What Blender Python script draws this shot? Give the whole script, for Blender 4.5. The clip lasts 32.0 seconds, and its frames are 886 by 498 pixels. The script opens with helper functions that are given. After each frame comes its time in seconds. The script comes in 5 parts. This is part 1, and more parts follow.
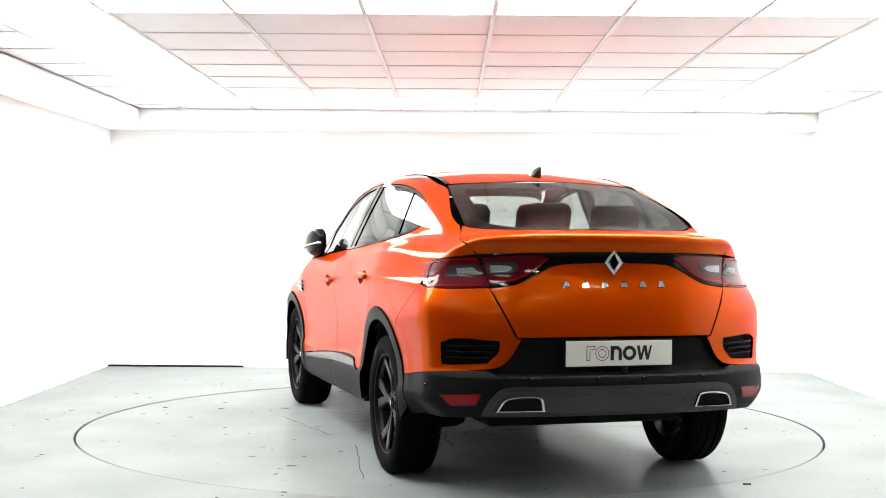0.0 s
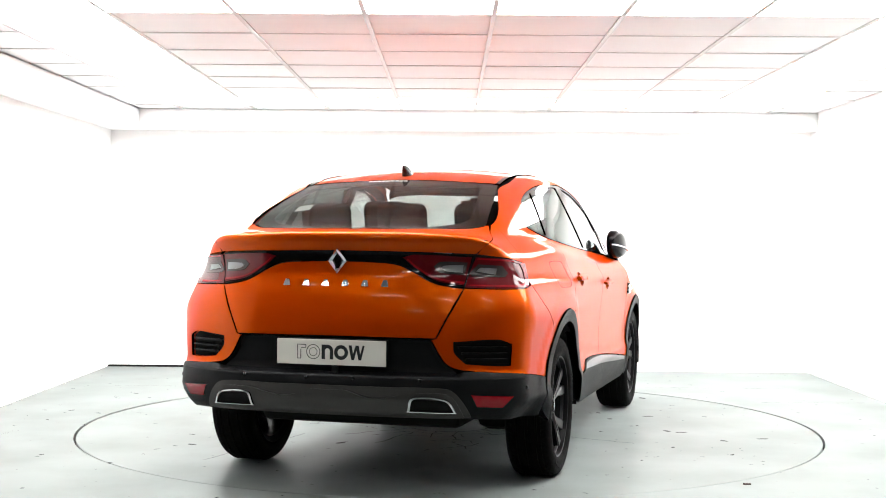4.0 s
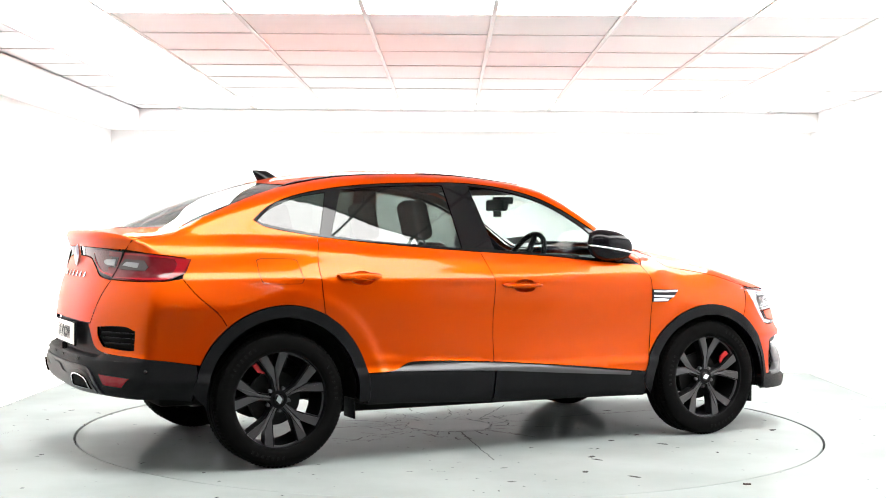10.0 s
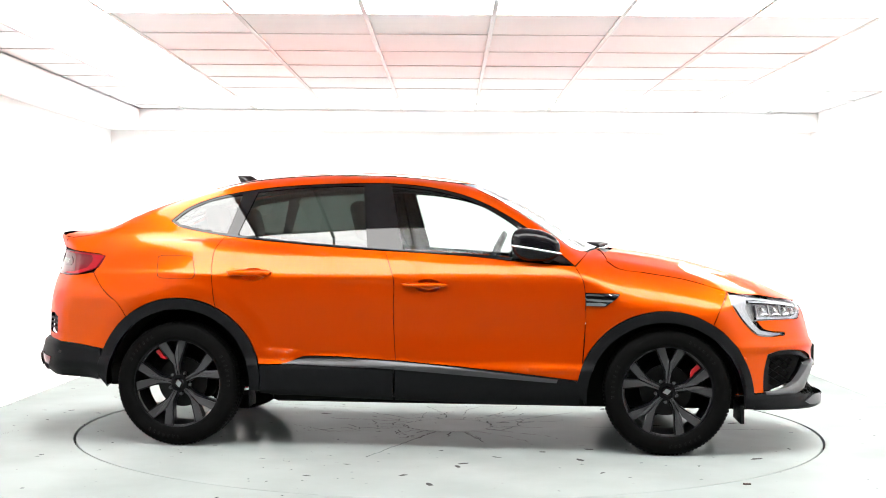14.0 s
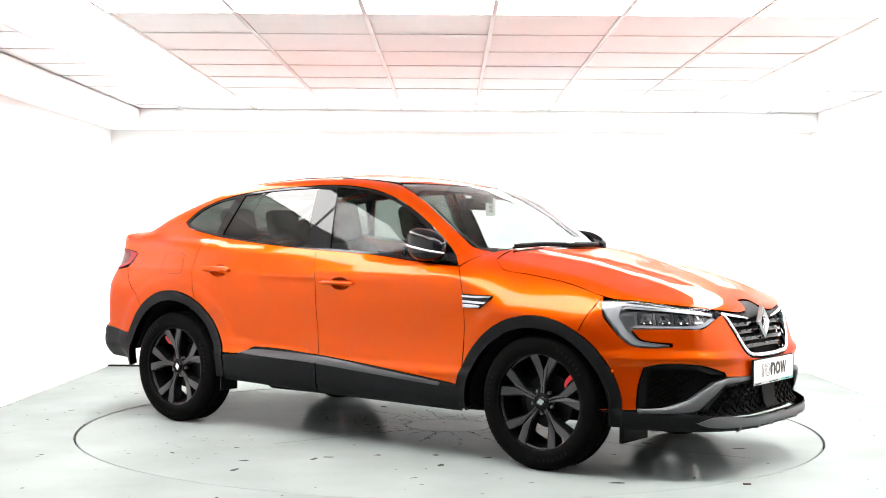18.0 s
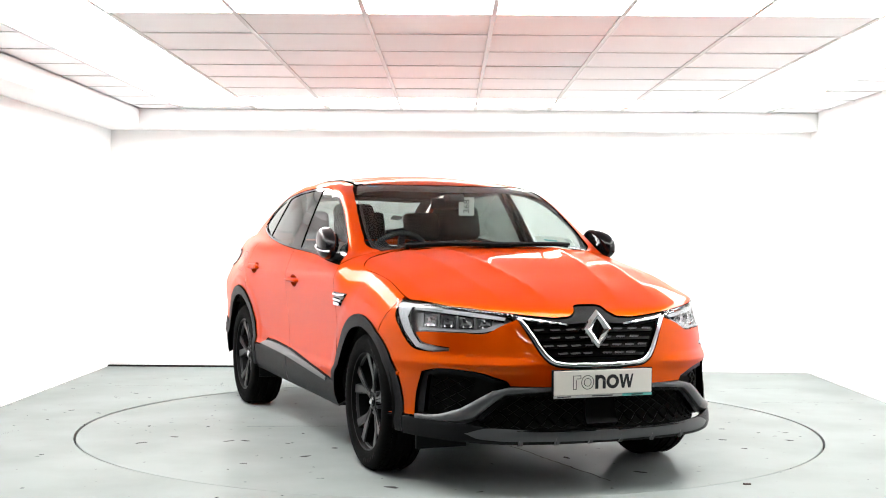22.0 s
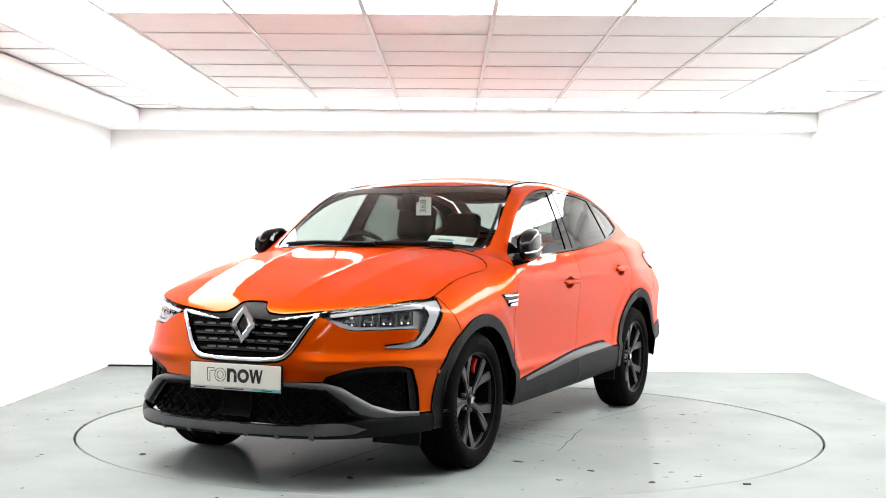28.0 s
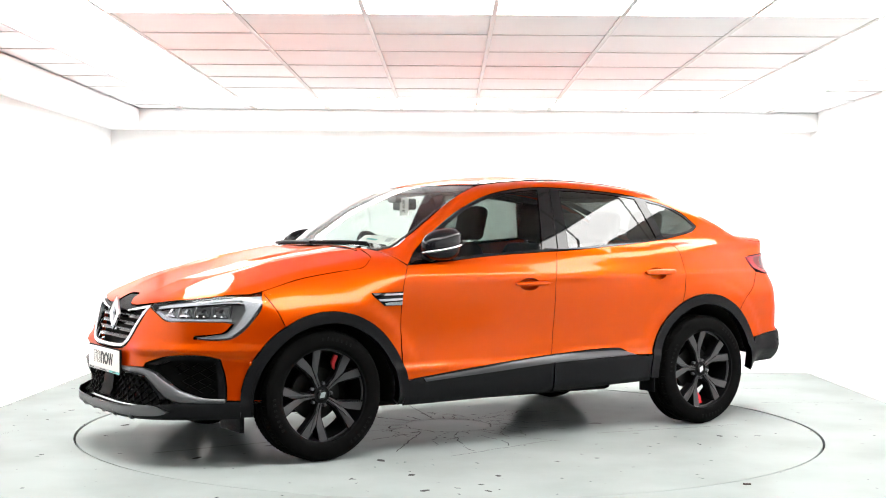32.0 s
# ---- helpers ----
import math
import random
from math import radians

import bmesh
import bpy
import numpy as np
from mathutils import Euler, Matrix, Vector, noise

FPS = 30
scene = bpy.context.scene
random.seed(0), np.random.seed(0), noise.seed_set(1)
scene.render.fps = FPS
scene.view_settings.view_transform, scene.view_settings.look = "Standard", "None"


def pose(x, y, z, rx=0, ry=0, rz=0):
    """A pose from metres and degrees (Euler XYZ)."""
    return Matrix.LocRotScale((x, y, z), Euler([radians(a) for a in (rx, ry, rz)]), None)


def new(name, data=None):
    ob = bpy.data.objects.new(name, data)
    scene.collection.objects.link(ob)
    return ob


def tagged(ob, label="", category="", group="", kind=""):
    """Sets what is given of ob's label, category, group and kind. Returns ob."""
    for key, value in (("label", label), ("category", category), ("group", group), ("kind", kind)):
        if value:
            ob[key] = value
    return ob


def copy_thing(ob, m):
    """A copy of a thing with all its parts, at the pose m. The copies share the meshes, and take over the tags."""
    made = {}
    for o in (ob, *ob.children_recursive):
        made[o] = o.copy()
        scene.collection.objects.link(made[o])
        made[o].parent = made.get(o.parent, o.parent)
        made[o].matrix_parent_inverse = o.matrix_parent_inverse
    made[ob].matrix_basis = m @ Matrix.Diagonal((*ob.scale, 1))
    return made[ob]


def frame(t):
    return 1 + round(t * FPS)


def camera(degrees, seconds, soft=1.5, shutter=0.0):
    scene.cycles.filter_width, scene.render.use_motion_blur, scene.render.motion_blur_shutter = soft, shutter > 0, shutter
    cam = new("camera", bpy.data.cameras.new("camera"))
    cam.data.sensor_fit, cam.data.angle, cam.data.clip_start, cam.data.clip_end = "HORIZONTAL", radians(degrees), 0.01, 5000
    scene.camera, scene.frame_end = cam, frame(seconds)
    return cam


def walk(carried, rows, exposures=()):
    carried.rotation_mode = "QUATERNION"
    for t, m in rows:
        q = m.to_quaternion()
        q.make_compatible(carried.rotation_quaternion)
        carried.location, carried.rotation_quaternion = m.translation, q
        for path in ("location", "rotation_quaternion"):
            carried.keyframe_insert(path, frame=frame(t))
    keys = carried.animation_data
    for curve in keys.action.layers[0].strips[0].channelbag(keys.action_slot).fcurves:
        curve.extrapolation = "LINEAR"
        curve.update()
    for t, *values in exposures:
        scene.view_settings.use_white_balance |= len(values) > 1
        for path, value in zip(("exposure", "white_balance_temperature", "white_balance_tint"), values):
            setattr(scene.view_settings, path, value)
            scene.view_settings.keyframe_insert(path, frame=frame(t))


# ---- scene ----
cam = camera(38.48, 32.0, soft=1.0)
EYE = pose(0.0, -7.957, 1.186) @ pose(0, 0, 0, 90 - 0.588, 0, 0.322) @ pose(0, 0, 0, 0, 0, 0.426)
walk(cam, [(0.0, EYE), (32.0, EYE)], exposures=[(0.0, 0.3), (6.0, 0.42), (9.0, 0.5), (14.0, 0.5), (19.0, 0.42), (23.0, 0.12), (28.0, 0.14), (32.0, 0.36)])

# ---------------------------------------------------------------- light
WHITE_PANEL = 13.6
world = bpy.data.worlds.new("world")
world.use_nodes = True
scene.world = world
world.node_tree.nodes["Background"].inputs[0].default_value = (0.9, 0.95, 1.0, 1)
world.node_tree.nodes["Background"].inputs[1].default_value = 0.05


# ---------------------------------------------------------------- materials
def material(name, color, rough=0.5, metal=0.0, coat=0.0, coat_rough=0.03, var=0.0, var_scale=6.0, bump=0.0, bump_scale=80.0,
             trans=0.0, ior=1.45, spec=0.5, emit=None, strength=0.0, rough_var=0.0):
    m = bpy.data.materials.new(name)
    m.use_nodes = True
    nt = m.node_tree
    b = nt.nodes["Principled BSDF"]
    b.inputs["Base Color"].default_value = (*color, 1)
    b.inputs["Roughness"].default_value = rough
    b.inputs["Metallic"].default_value = metal
    b.inputs["Coat Weight"].default_value = coat
    b.inputs["Coat Roughness"].default_value = coat_rough
    b.inputs["Transmission Weight"].default_value = trans
    b.inputs["IOR"].default_value = ior
    b.inputs["Specular IOR Level"].default_value = spec
    if emit:
        b.inputs["Emission Color"].default_value = (*emit, 1)
        b.inputs["Emission Strength"].default_value = strength
    if var or bump or rough_var:
        tc = nt.nodes.new("ShaderNodeTexCoord")
    if var or rough_var:
        n1 = nt.nodes.new("ShaderNodeTexNoise")
        n1.inputs["Scale"].default_value = var_scale
        n1.inputs["Detail"].default_value = 8
        nt.links.new(tc.outputs["Object"], n1.inputs["Vector"])
    if var:
        mix = nt.nodes.new("ShaderNodeMix")
        mix.data_type = "RGBA"
        mix.inputs["A"].default_value = (*[c * (1 - var) for c in color], 1)
        mix.inputs["B"].default_value = (*[min(1, c * (1 + var)) for c in color], 1)
        nt.links.new(n1.outputs["Fac"], mix.inputs["Factor"])
        nt.links.new(mix.outputs["Result"], b.inputs["Base Color"])
    if rough_var:
        mr = nt.nodes.new("ShaderNodeMapRange")
        mr.inputs["From Min"].default_value, mr.inputs["From Max"].default_value = 0.3, 0.7
        mr.inputs["To Min"].default_value, mr.inputs["To Max"].default_value = rough - rough_var, rough + rough_var
        nt.links.new(n1.outputs["Fac"], mr.inputs["Value"])
        nt.links.new(mr.outputs["Result"], b.inputs["Roughness"])
    if bump:
        n2 = nt.nodes.new("ShaderNodeTexNoise")
        n2.inputs["Scale"].default_value = bump_scale
        n2.inputs["Detail"].default_value = 6
        nt.links.new(tc.outputs["Object"], n2.inputs["Vector"])
        bp = nt.nodes.new("ShaderNodeBump")
        bp.inputs["Strength"].default_value = bump
        bp.inputs["Distance"].default_value = 0.002
        nt.links.new(n2.outputs["Fac"], bp.inputs["Height"])
        nt.links.new(bp.outputs["Normal"], b.inputs["Normal"])
    return m


M_WALL = material("white_wall_paint", (0.88, 0.88, 0.88), 0.6, var=0.015, bump=0.15, bump_scale=60)
M_TILE = material("ceiling_tile", (0.945, 0.955, 0.96), 0.9, var=0.03, var_scale=2.5, bump=0.4, bump_scale=200)
M_RAIL = material("ceiling_rail", (0.64, 0.64, 0.64), 0.4)
M_PANEL = material("light_panel", (0.9, 0.9, 0.9), 0.4, emit=(1, 0.99, 0.97), strength=WHITE_PANEL)
M_TUBE = material("glowing_tube", (0.9, 0.9, 0.9), 0.4, emit=(1, 1, 0.97), strength=50.0)
M_DARK = material("dark_gap", (0.006, 0.006, 0.006), 0.8, spec=0.1)


def metallic_paint(name, pigment, flake, share):
    """Red-orange pigment with yellower metal flakes, both under one clear lacquer."""
    m = material(name, pigment, 0.5, spec=0.0, coat=0.5, coat_rough=0.004)
    nt = m.node_tree
    body = nt.nodes["Principled BSDF"]
    metal = nt.nodes.new("ShaderNodeBsdfPrincipled")
    metal.inputs["Base Color"].default_value = (*flake, 1)
    metal.inputs["Metallic"].default_value = 1.0
    metal.inputs["Roughness"].default_value = 0.33
    metal.inputs["Specular Tint"].default_value = (1.0, 0.3, 0.03, 1)
    for n in (body, metal):
        n.inputs["Coat Weight"].default_value = 0.5
        n.inputs["Coat Roughness"].default_value = 0.004
        n.inputs["Coat IOR"].default_value = 1.40
    mix = nt.nodes.new("ShaderNodeMixShader")
    mix.inputs["Fac"].default_value = share
    nt.links.new(body.outputs[0], mix.inputs[1])
    nt.links.new(metal.outputs[0], mix.inputs[2])
    nt.links.new(mix.outputs[0], nt.nodes["Material Output"].inputs["Surface"])
    return m


M_PAINT = metallic_paint("orange_paint", (0.47, 0.033, 0.0002), (0.40, 0.067, 0.0005), 0.52)
M_CLAD = material("black_plastic", (0.0045, 0.0048, 0.0055), 0.5, spec=0.12, var=0.2, var_scale=30, bump=0.25, bump_scale=900)
M_GLOSS = material("gloss_black", (0.003, 0.003, 0.0035), 0.03, spec=0.3)
M_CHROME = material("chrome", (0.60, 0.61, 0.63), 0.06, metal=1.0)
M_SATIN = material("satin_grey", (0.085, 0.088, 0.092), 0.42, metal=0.5)
M_LAMPIN = material("lamp_reflector", (0.20, 0.205, 0.21), 0.28, metal=0.9)
M_TYRE = material("tyre_rubber", (0.003, 0.003, 0.003), 0.75, spec=0.04, var=0.3, var_scale=25, bump=0.4, bump_scale=400)
M_RIM = material("dark_grey_alloy", (0.058, 0.058, 0.061), 0.32, metal=0.5)
M_RIMBLACK = material("black_alloy", (0.003, 0.003, 0.0035), 0.3, spec=0.12)
M_MESH = material("black_mesh", (0.002, 0.002, 0.002), 0.45, spec=0.03)
M_RED = material("red_caliper", (0.45, 0.008, 0.012), 0.35)
M_DISC = material("brake_disc", (0.014, 0.014, 0.014), 0.45, metal=0.8)
M_STRIP = material("satin_trim", (0.065, 0.067, 0.07), 0.33, metal=0.7)
M_SKID = material("dark_grey_plastic", (0.040, 0.038, 0.036), 0.42, spec=0.3, bump=0.15, bump_scale=900)
M_REDLENS = material("red_lens", (0.19, 0.002, 0.006), 0.10, spec=0.4)
M_REDDARK = material("dark_red_lens", (0.075, 0.0018, 0.0045), 0.05, spec=0.5)
M_SMOKE = material("smoked_lens", (0.065, 0.055, 0.055), 0.10, metal=0.6, spec=0.4)
M_GUIDE = material("white_light_guide", (0.27, 0.28, 0.30), 0.22, coat=0.5)
M_MODULE = material("dark_lamp_glass", (0.11, 0.115, 0.12), 0.12, metal=0.5, coat=0.6)
M_WHITE = material("white_paper", (0.80, 0.80, 0.78), 0.6)
M_PLATE = material("plate_white", (0.74, 0.72, 0.66), 0.35, coat=0.4, var=0.04, var_scale=14)
M_INK = material("black_ink", (0.012, 0.012, 0.013), 0.5)
M_STRIPGREY = material("grey_print", (0.45, 0.46, 0.46), 0.5)
M_TEAL = material("teal_print", (0.10, 0.42, 0.40), 0.5)
M_BLUE = material("blue_sticker", (0.10, 0.30, 0.42), 0.5)
M_MIRROR = material("mirror", (0.85, 0.86, 0.87), 0.02, metal=1.0)
M_EDGE = material("grey_panel_edge", (0.13, 0.13, 0.13), 0.6)
M_FRIT = material("black_frit", (0.008, 0.008, 0.008), 0.3)
M_TYRE2 = material("tyre_lettering", (0.005, 0.005, 0.005), 0.6, spec=0.06)
M_CAP = material("black_mirror_cap", (0.004, 0.004, 0.005), 0.10, spec=0.25)


def thin_glass(name, tint, gloss=0.035, grazing=1.0):
    """A thin pane: tinted see-through, with gloss that grows towards grazing angles."""
    m = bpy.data.materials.new(name)
    m.use_nodes = True
    nt = m.node_tree
    nt.nodes.remove(nt.nodes["Principled BSDF"])
    lw = nt.nodes.new("ShaderNodeLayerWeight")
    lw.inputs["Blend"].default_value = 0.5
    pw = nt.nodes.new("ShaderNodeMath")
    pw.operation = "POWER"
    pw.inputs[1].default_value = 5.0
    mr = nt.nodes.new("ShaderNodeMapRange")
    mr.inputs["To Min"].default_value, mr.inputs["To Max"].default_value = gloss, grazing
    tr = nt.nodes.new("ShaderNodeBsdfTransparent")
    tr.inputs["Color"].default_value = (*tint, 1)
    gl = nt.nodes.new("ShaderNodeBsdfGlossy")
    gl.inputs["Roughness"].default_value = 0.0
    mx = nt.nodes.new("ShaderNodeMixShader")
    nt.links.new(lw.outputs["Facing"], pw.inputs[0])
    nt.links.new(pw.outputs[0], mr.inputs["Value"])
    nt.links.new(mr.outputs["Result"], mx.inputs["Fac"])
    nt.links.new(tr.outputs[0], mx.inputs[1])
    nt.links.new(gl.outputs[0], mx.inputs[2])
    nt.links.new(mx.outputs[0], nt.nodes["Material Output"].inputs["Surface"])
    return m


M_GLASS = thin_glass("clear_glass", (0.58, 0.64, 0.62), 0.02)
M_TINT = thin_glass("tinted_glass", (0.14, 0.17, 0.155), 0.055)
M_BACK = thin_glass("tinted_rear_glass", (0.34, 0.37, 0.355), 0.012, 0.8)
M_CLEAR = thin_glass("clear_lens", (0.93, 0.94, 0.95))
M_CRACK = material("bare_dark_concrete", (0.03, 0.031, 0.03), 0.8, spec=0.05, var=0.4, var_scale=20)
M_LEAF = material("dry_leaf", (0.035, 0.025, 0.018), 0.8, var=0.4, var_scale=60)
M_FABRIC = material("black_fabric", (0.006, 0.0055, 0.0055), 0.9, spec=0.1, var=0.3, var_scale=40)
M_INT = material("interior_plastic", (0.009, 0.009, 0.010), 0.6, spec=0.2, var=0.2, var_scale=20)
M_HEAD = material("headliner", (0.025, 0.024, 0.024), 0.9, spec=0.1)


# ---------------------------------------------------------------- mesh helpers
def part(name, bm, mat, parent=None, label="", smooth=None):
    """One mesh object from a bmesh, under a thing or a part."""
    me = bpy.data.meshes.new(name)
    bmesh.ops.recalc_face_normals(bm, faces=bm.faces[:])
    bm.to_mesh(me)
    bm.free()
    if smooth is not None:
        me.shade_smooth()
        me.set_sharp_from_angle(angle=radians(smooth))
    me.materials.append(mat)
    ob = new(name, me)
    if parent:
        ob.parent = parent
    return tagged(ob, label)


def box(bm, x0, x1, y0, y1, z0, z1, bevel=0.0, seg=2):
    r = bmesh.ops.create_cube(bm, size=1.0, matrix=Matrix.Translation(((x0 + x1) / 2, (y0 + y1) / 2, (z0 + z1) / 2)) @ Matrix.Diagonal((x1 - x0, y1 - y0, z1 - z0, 1)))
    if bevel:
        es = list({e for v in r["verts"] for e in v.link_edges})
        bmesh.ops.bevel(bm, geom=es, offset=bevel, segments=seg, affect="EDGES", profile=0.5)
    return r["verts"]


def boxed(name, dims, mat, parent=None, label="", bevel=0.0, seg=2, smooth=None):
    bm = bmesh.new()
    box(bm, *dims, bevel=bevel, seg=seg)
    return part(name, bm, mat, parent, label, smooth if smooth is not None else (40 if bevel else None))


def prism(bm, pts, to3, depth):
    """A closed prism: 2D outline pts, to3(a, b, d) gives the place at depth d."""
    lo = [bm.verts.new(to3(a, b, 0)) for a, b in pts]
    hi = [bm.verts.new(to3(a, b, depth)) for a, b in pts]
    bm.faces.new(lo)
    bm.faces.new(hi[::-1])
    n = len(pts)
    for i in range(n):
        bm.faces.new((lo[i], hi[i], hi[(i + 1) % n], lo[(i + 1) % n]))


def spin_profile(bm, pts, axis_point, n=64, closed=True):
    """Revolve (radius, y) pairs about an axis along y through axis_point."""
    rings = []
    for k in range(n):
        a = 2 * math.pi * k / n
        rings.append([bm.verts.new((axis_point[0] + r * math.cos(a), axis_point[1] + y, axis_point[2] + r * math.sin(a))) for r, y in pts])
    m = len(pts)
    for k in range(n):
        p, q = rings[k], rings[(k + 1) % n]
        for i in range(m if closed else m - 1):
            j = (i + 1) % m
            bm.faces.new((p[i], p[j], q[j], q[i]))


def tube(bm, pts, r, n=8):
    pts = [Vector(p) for p in pts]
    rings = []
    for i, p in enumerate(pts):
        d = (pts[min(i + 1, len(pts) - 1)] - pts[max(i - 1, 0)]).normalized()
        u = d.cross(Vector((0, 0, 1)) if abs(d.z) < 0.9 else Vector((1, 0, 0))).normalized()
        v = d.cross(u)
        rings.append([bm.verts.new(p + r * (math.cos(2 * math.pi * k / n) * u + math.sin(2 * math.pi * k / n) * v)) for k in range(n)])
    for a, b in zip(rings, rings[1:]):
        for k in range(n):
            bm.faces.new((a[k], a[(k + 1) % n], b[(k + 1) % n], b[k]))
    bm.faces.new(rings[0][::-1])
    bm.faces.new(rings[-1])


# ---------------------------------------------------------------- room
XL, XR, YB, YN = -3.05, 3.17, 3.36, -11.0
YF = -3.636         # open front of the booth, towards the hall
HW, HH = 5.2, 3.4   # hall half width and height
HC = 2.27           # ceiling
SOF = 2.115         # underside of the boxed-in beams
GX, GY, GT = -1.69, -1.74, 0.632   # grid origin and pitch


def room():
    bm = bmesh.new()
    b = [(XL - 0.2, YB + 0.06), (XR + 0.2, YB - 0.12), (XR + 0.2, YB + 0.2), (XL - 0.2, YB + 0.2)]
    prism(bm, b, lambda a, c, d: (a, c, d), HC + 0.1)
    tagged(part("wall_north", bm, M_WALL), "plain white painted back wall of the photo booth", kind="structure")
    tagged(boxed("wall_west", (XL - 0.15, XL, YF, YB + 0.1, 0, HC + 0.1), M_WALL), "plain white painted side wall", kind="structure")
    tagged(boxed("wall_east", (XR, XR + 0.15, YF, YB + 0.1, 0, HC + 0.1), M_WALL), "plain white painted side wall", kind="structure")
    # the dim hall that the booth opens into
    hall = material("grey_hall_wall", (0.11, 0.11, 0.112), 0.7, var=0.15, var_scale=1.5, bump=0.2, bump_scale=40)
    tagged(boxed("wall_south", (-HW, HW, YN - 0.15, YN, 0, HH), hall), "grey wall of the hall", kind="structure")
    for nm, x in (("wall_hall_west", -HW), ("wall_hall_east", HW)):
        tagged(boxed(nm, (x - 0.075, x + 0.075, YN - 0.15, YF + 0.1, 0, HH), hall), "grey side wall of the hall", kind="structure")
    tagged(boxed("wall_front_west", (-HW, XL - 0.15, YF, YF + 0.1, 0, HH), hall), "grey wall beside the booth's opening", kind="structure")
    tagged(boxed("wall_front_east", (XR + 0.15, HW, YF, YF + 0.1, 0, HH), hall), "grey wall beside the booth's opening", kind="structure")
    tagged(boxed("wall_header", (XL - 0.15, XR + 0.15, YF, YF + 0.1, HC + 0.1, HH), hall), "grey wall above the booth's opening", kind="structure")
    tagged(boxed("hall_ceiling", (-HW, HW, YN - 0.15, YF + 0.1, HH, HH + 0.1), hall), "grey hall ceiling", kind="structure")
    for x in (-2.6, 0.0, 2.6):
        for y in (-4.9, -6.6, -9.2):
            lamp = boxed("tube_light", (x - 0.62, x + 0.62, y - 0.05, y + 0.05, HH - 0.05, HH), M_RAIL)
            tagged(lamp, "slim white fluorescent tube light on the hall ceiling", "tube light", "tube lights in the hall")
            bm = bmesh.new()
            tube(bm, [(x - 0.6, y, HH - 0.062), (x + 0.6, y, HH - 0.062)], 0.013, 10)
            part("tube", bm, M_TUBE, lamp, "glowing tube", smooth=60)
    bm = bmesh.new()
    box(bm, XL, XR, 3.03, YB + 0.06, SOF, HC, bevel=0.006)
    tagged(part("beam_north", bm, M_WALL), "white boxed-in beam under the ceiling", kind="structure")
    bm = bmesh.new()
    box(bm, XL, -2.70, YF, 3.032, SOF, HC, bevel=0.006)
    tagged(part("beam_west", bm, M_WALL), "white boxed-in beam along the side wall", kind="structure")
    # ceiling: tiles on a rail grid
    bm = bmesh.new()
    g = 0.012
    lit = []
    for i in range(-2, 9):
        for j in range(-3, 9):
            x0, x1 = GX + i * GT, GX + (i + 1) * GT
            y0, y1 = GY + j * GT, GY + (j + 1) * GT
            x0, x1, y0, y1 = max(x0, -2.7), min(x1, XR), max(y0, YF), min(y1, 3.03)
            if x1 - x0 < 0.08 or y1 - y0 < 0.08:
                continue
            ring = (i in (-1, 6) and -1 <= j <= 6) or (j in (-1, 6) and -1 <= i <= 6)
            if ring:
                lit.append((x0, x1, y0, y1))
            else:
                dz = random.uniform(0, 0.004)
                box(bm, x0 + g, x1 - g, y0 + g, y1 - g, HC + dz, HC + 0.02 + dz, bevel=0.003, seg=1)
    tagged(part("ceiling", bm, M_TILE), "suspended ceiling of pale square tiles", kind="structure")
    for x0, x1, y0, y1 in lit:
        tagged(boxed("light_panel", (x0 + g, x1 - g, y0 + g, y1 - g, HC - 0.001, HC + 0.02), M_PANEL), "bright white square ceiling light panel", "ceiling light", "light panels round the ceiling")
    bm = bmesh.new()
    for i in range(-1, 9):
        x = GX + i * GT
        if -2.7 < x < XR:
            box(bm, x - 0.012, x + 0.012, YF, 3.03, HC - 0.004, HC + 0.012)
    for j in range(-3, 9):
        y = GY + j * GT
        if y >= YF:
            box(bm, -2.7, XR, y - 0.010, y + 0.010, HC - 0.002, HC + 0.010)
    tagged(part("ceiling_grid", bm, M_RAIL), "white metal rails between ceiling tiles", kind="structure")
    tagged(boxed("ceiling_slab", (XL - 0.1, XR + 0.1, YF, YB + 0.1, HC + 0.06, HC + 0.1), M_WALL), "slab above the ceiling tiles", kind="structure")


R_TT = 2.25


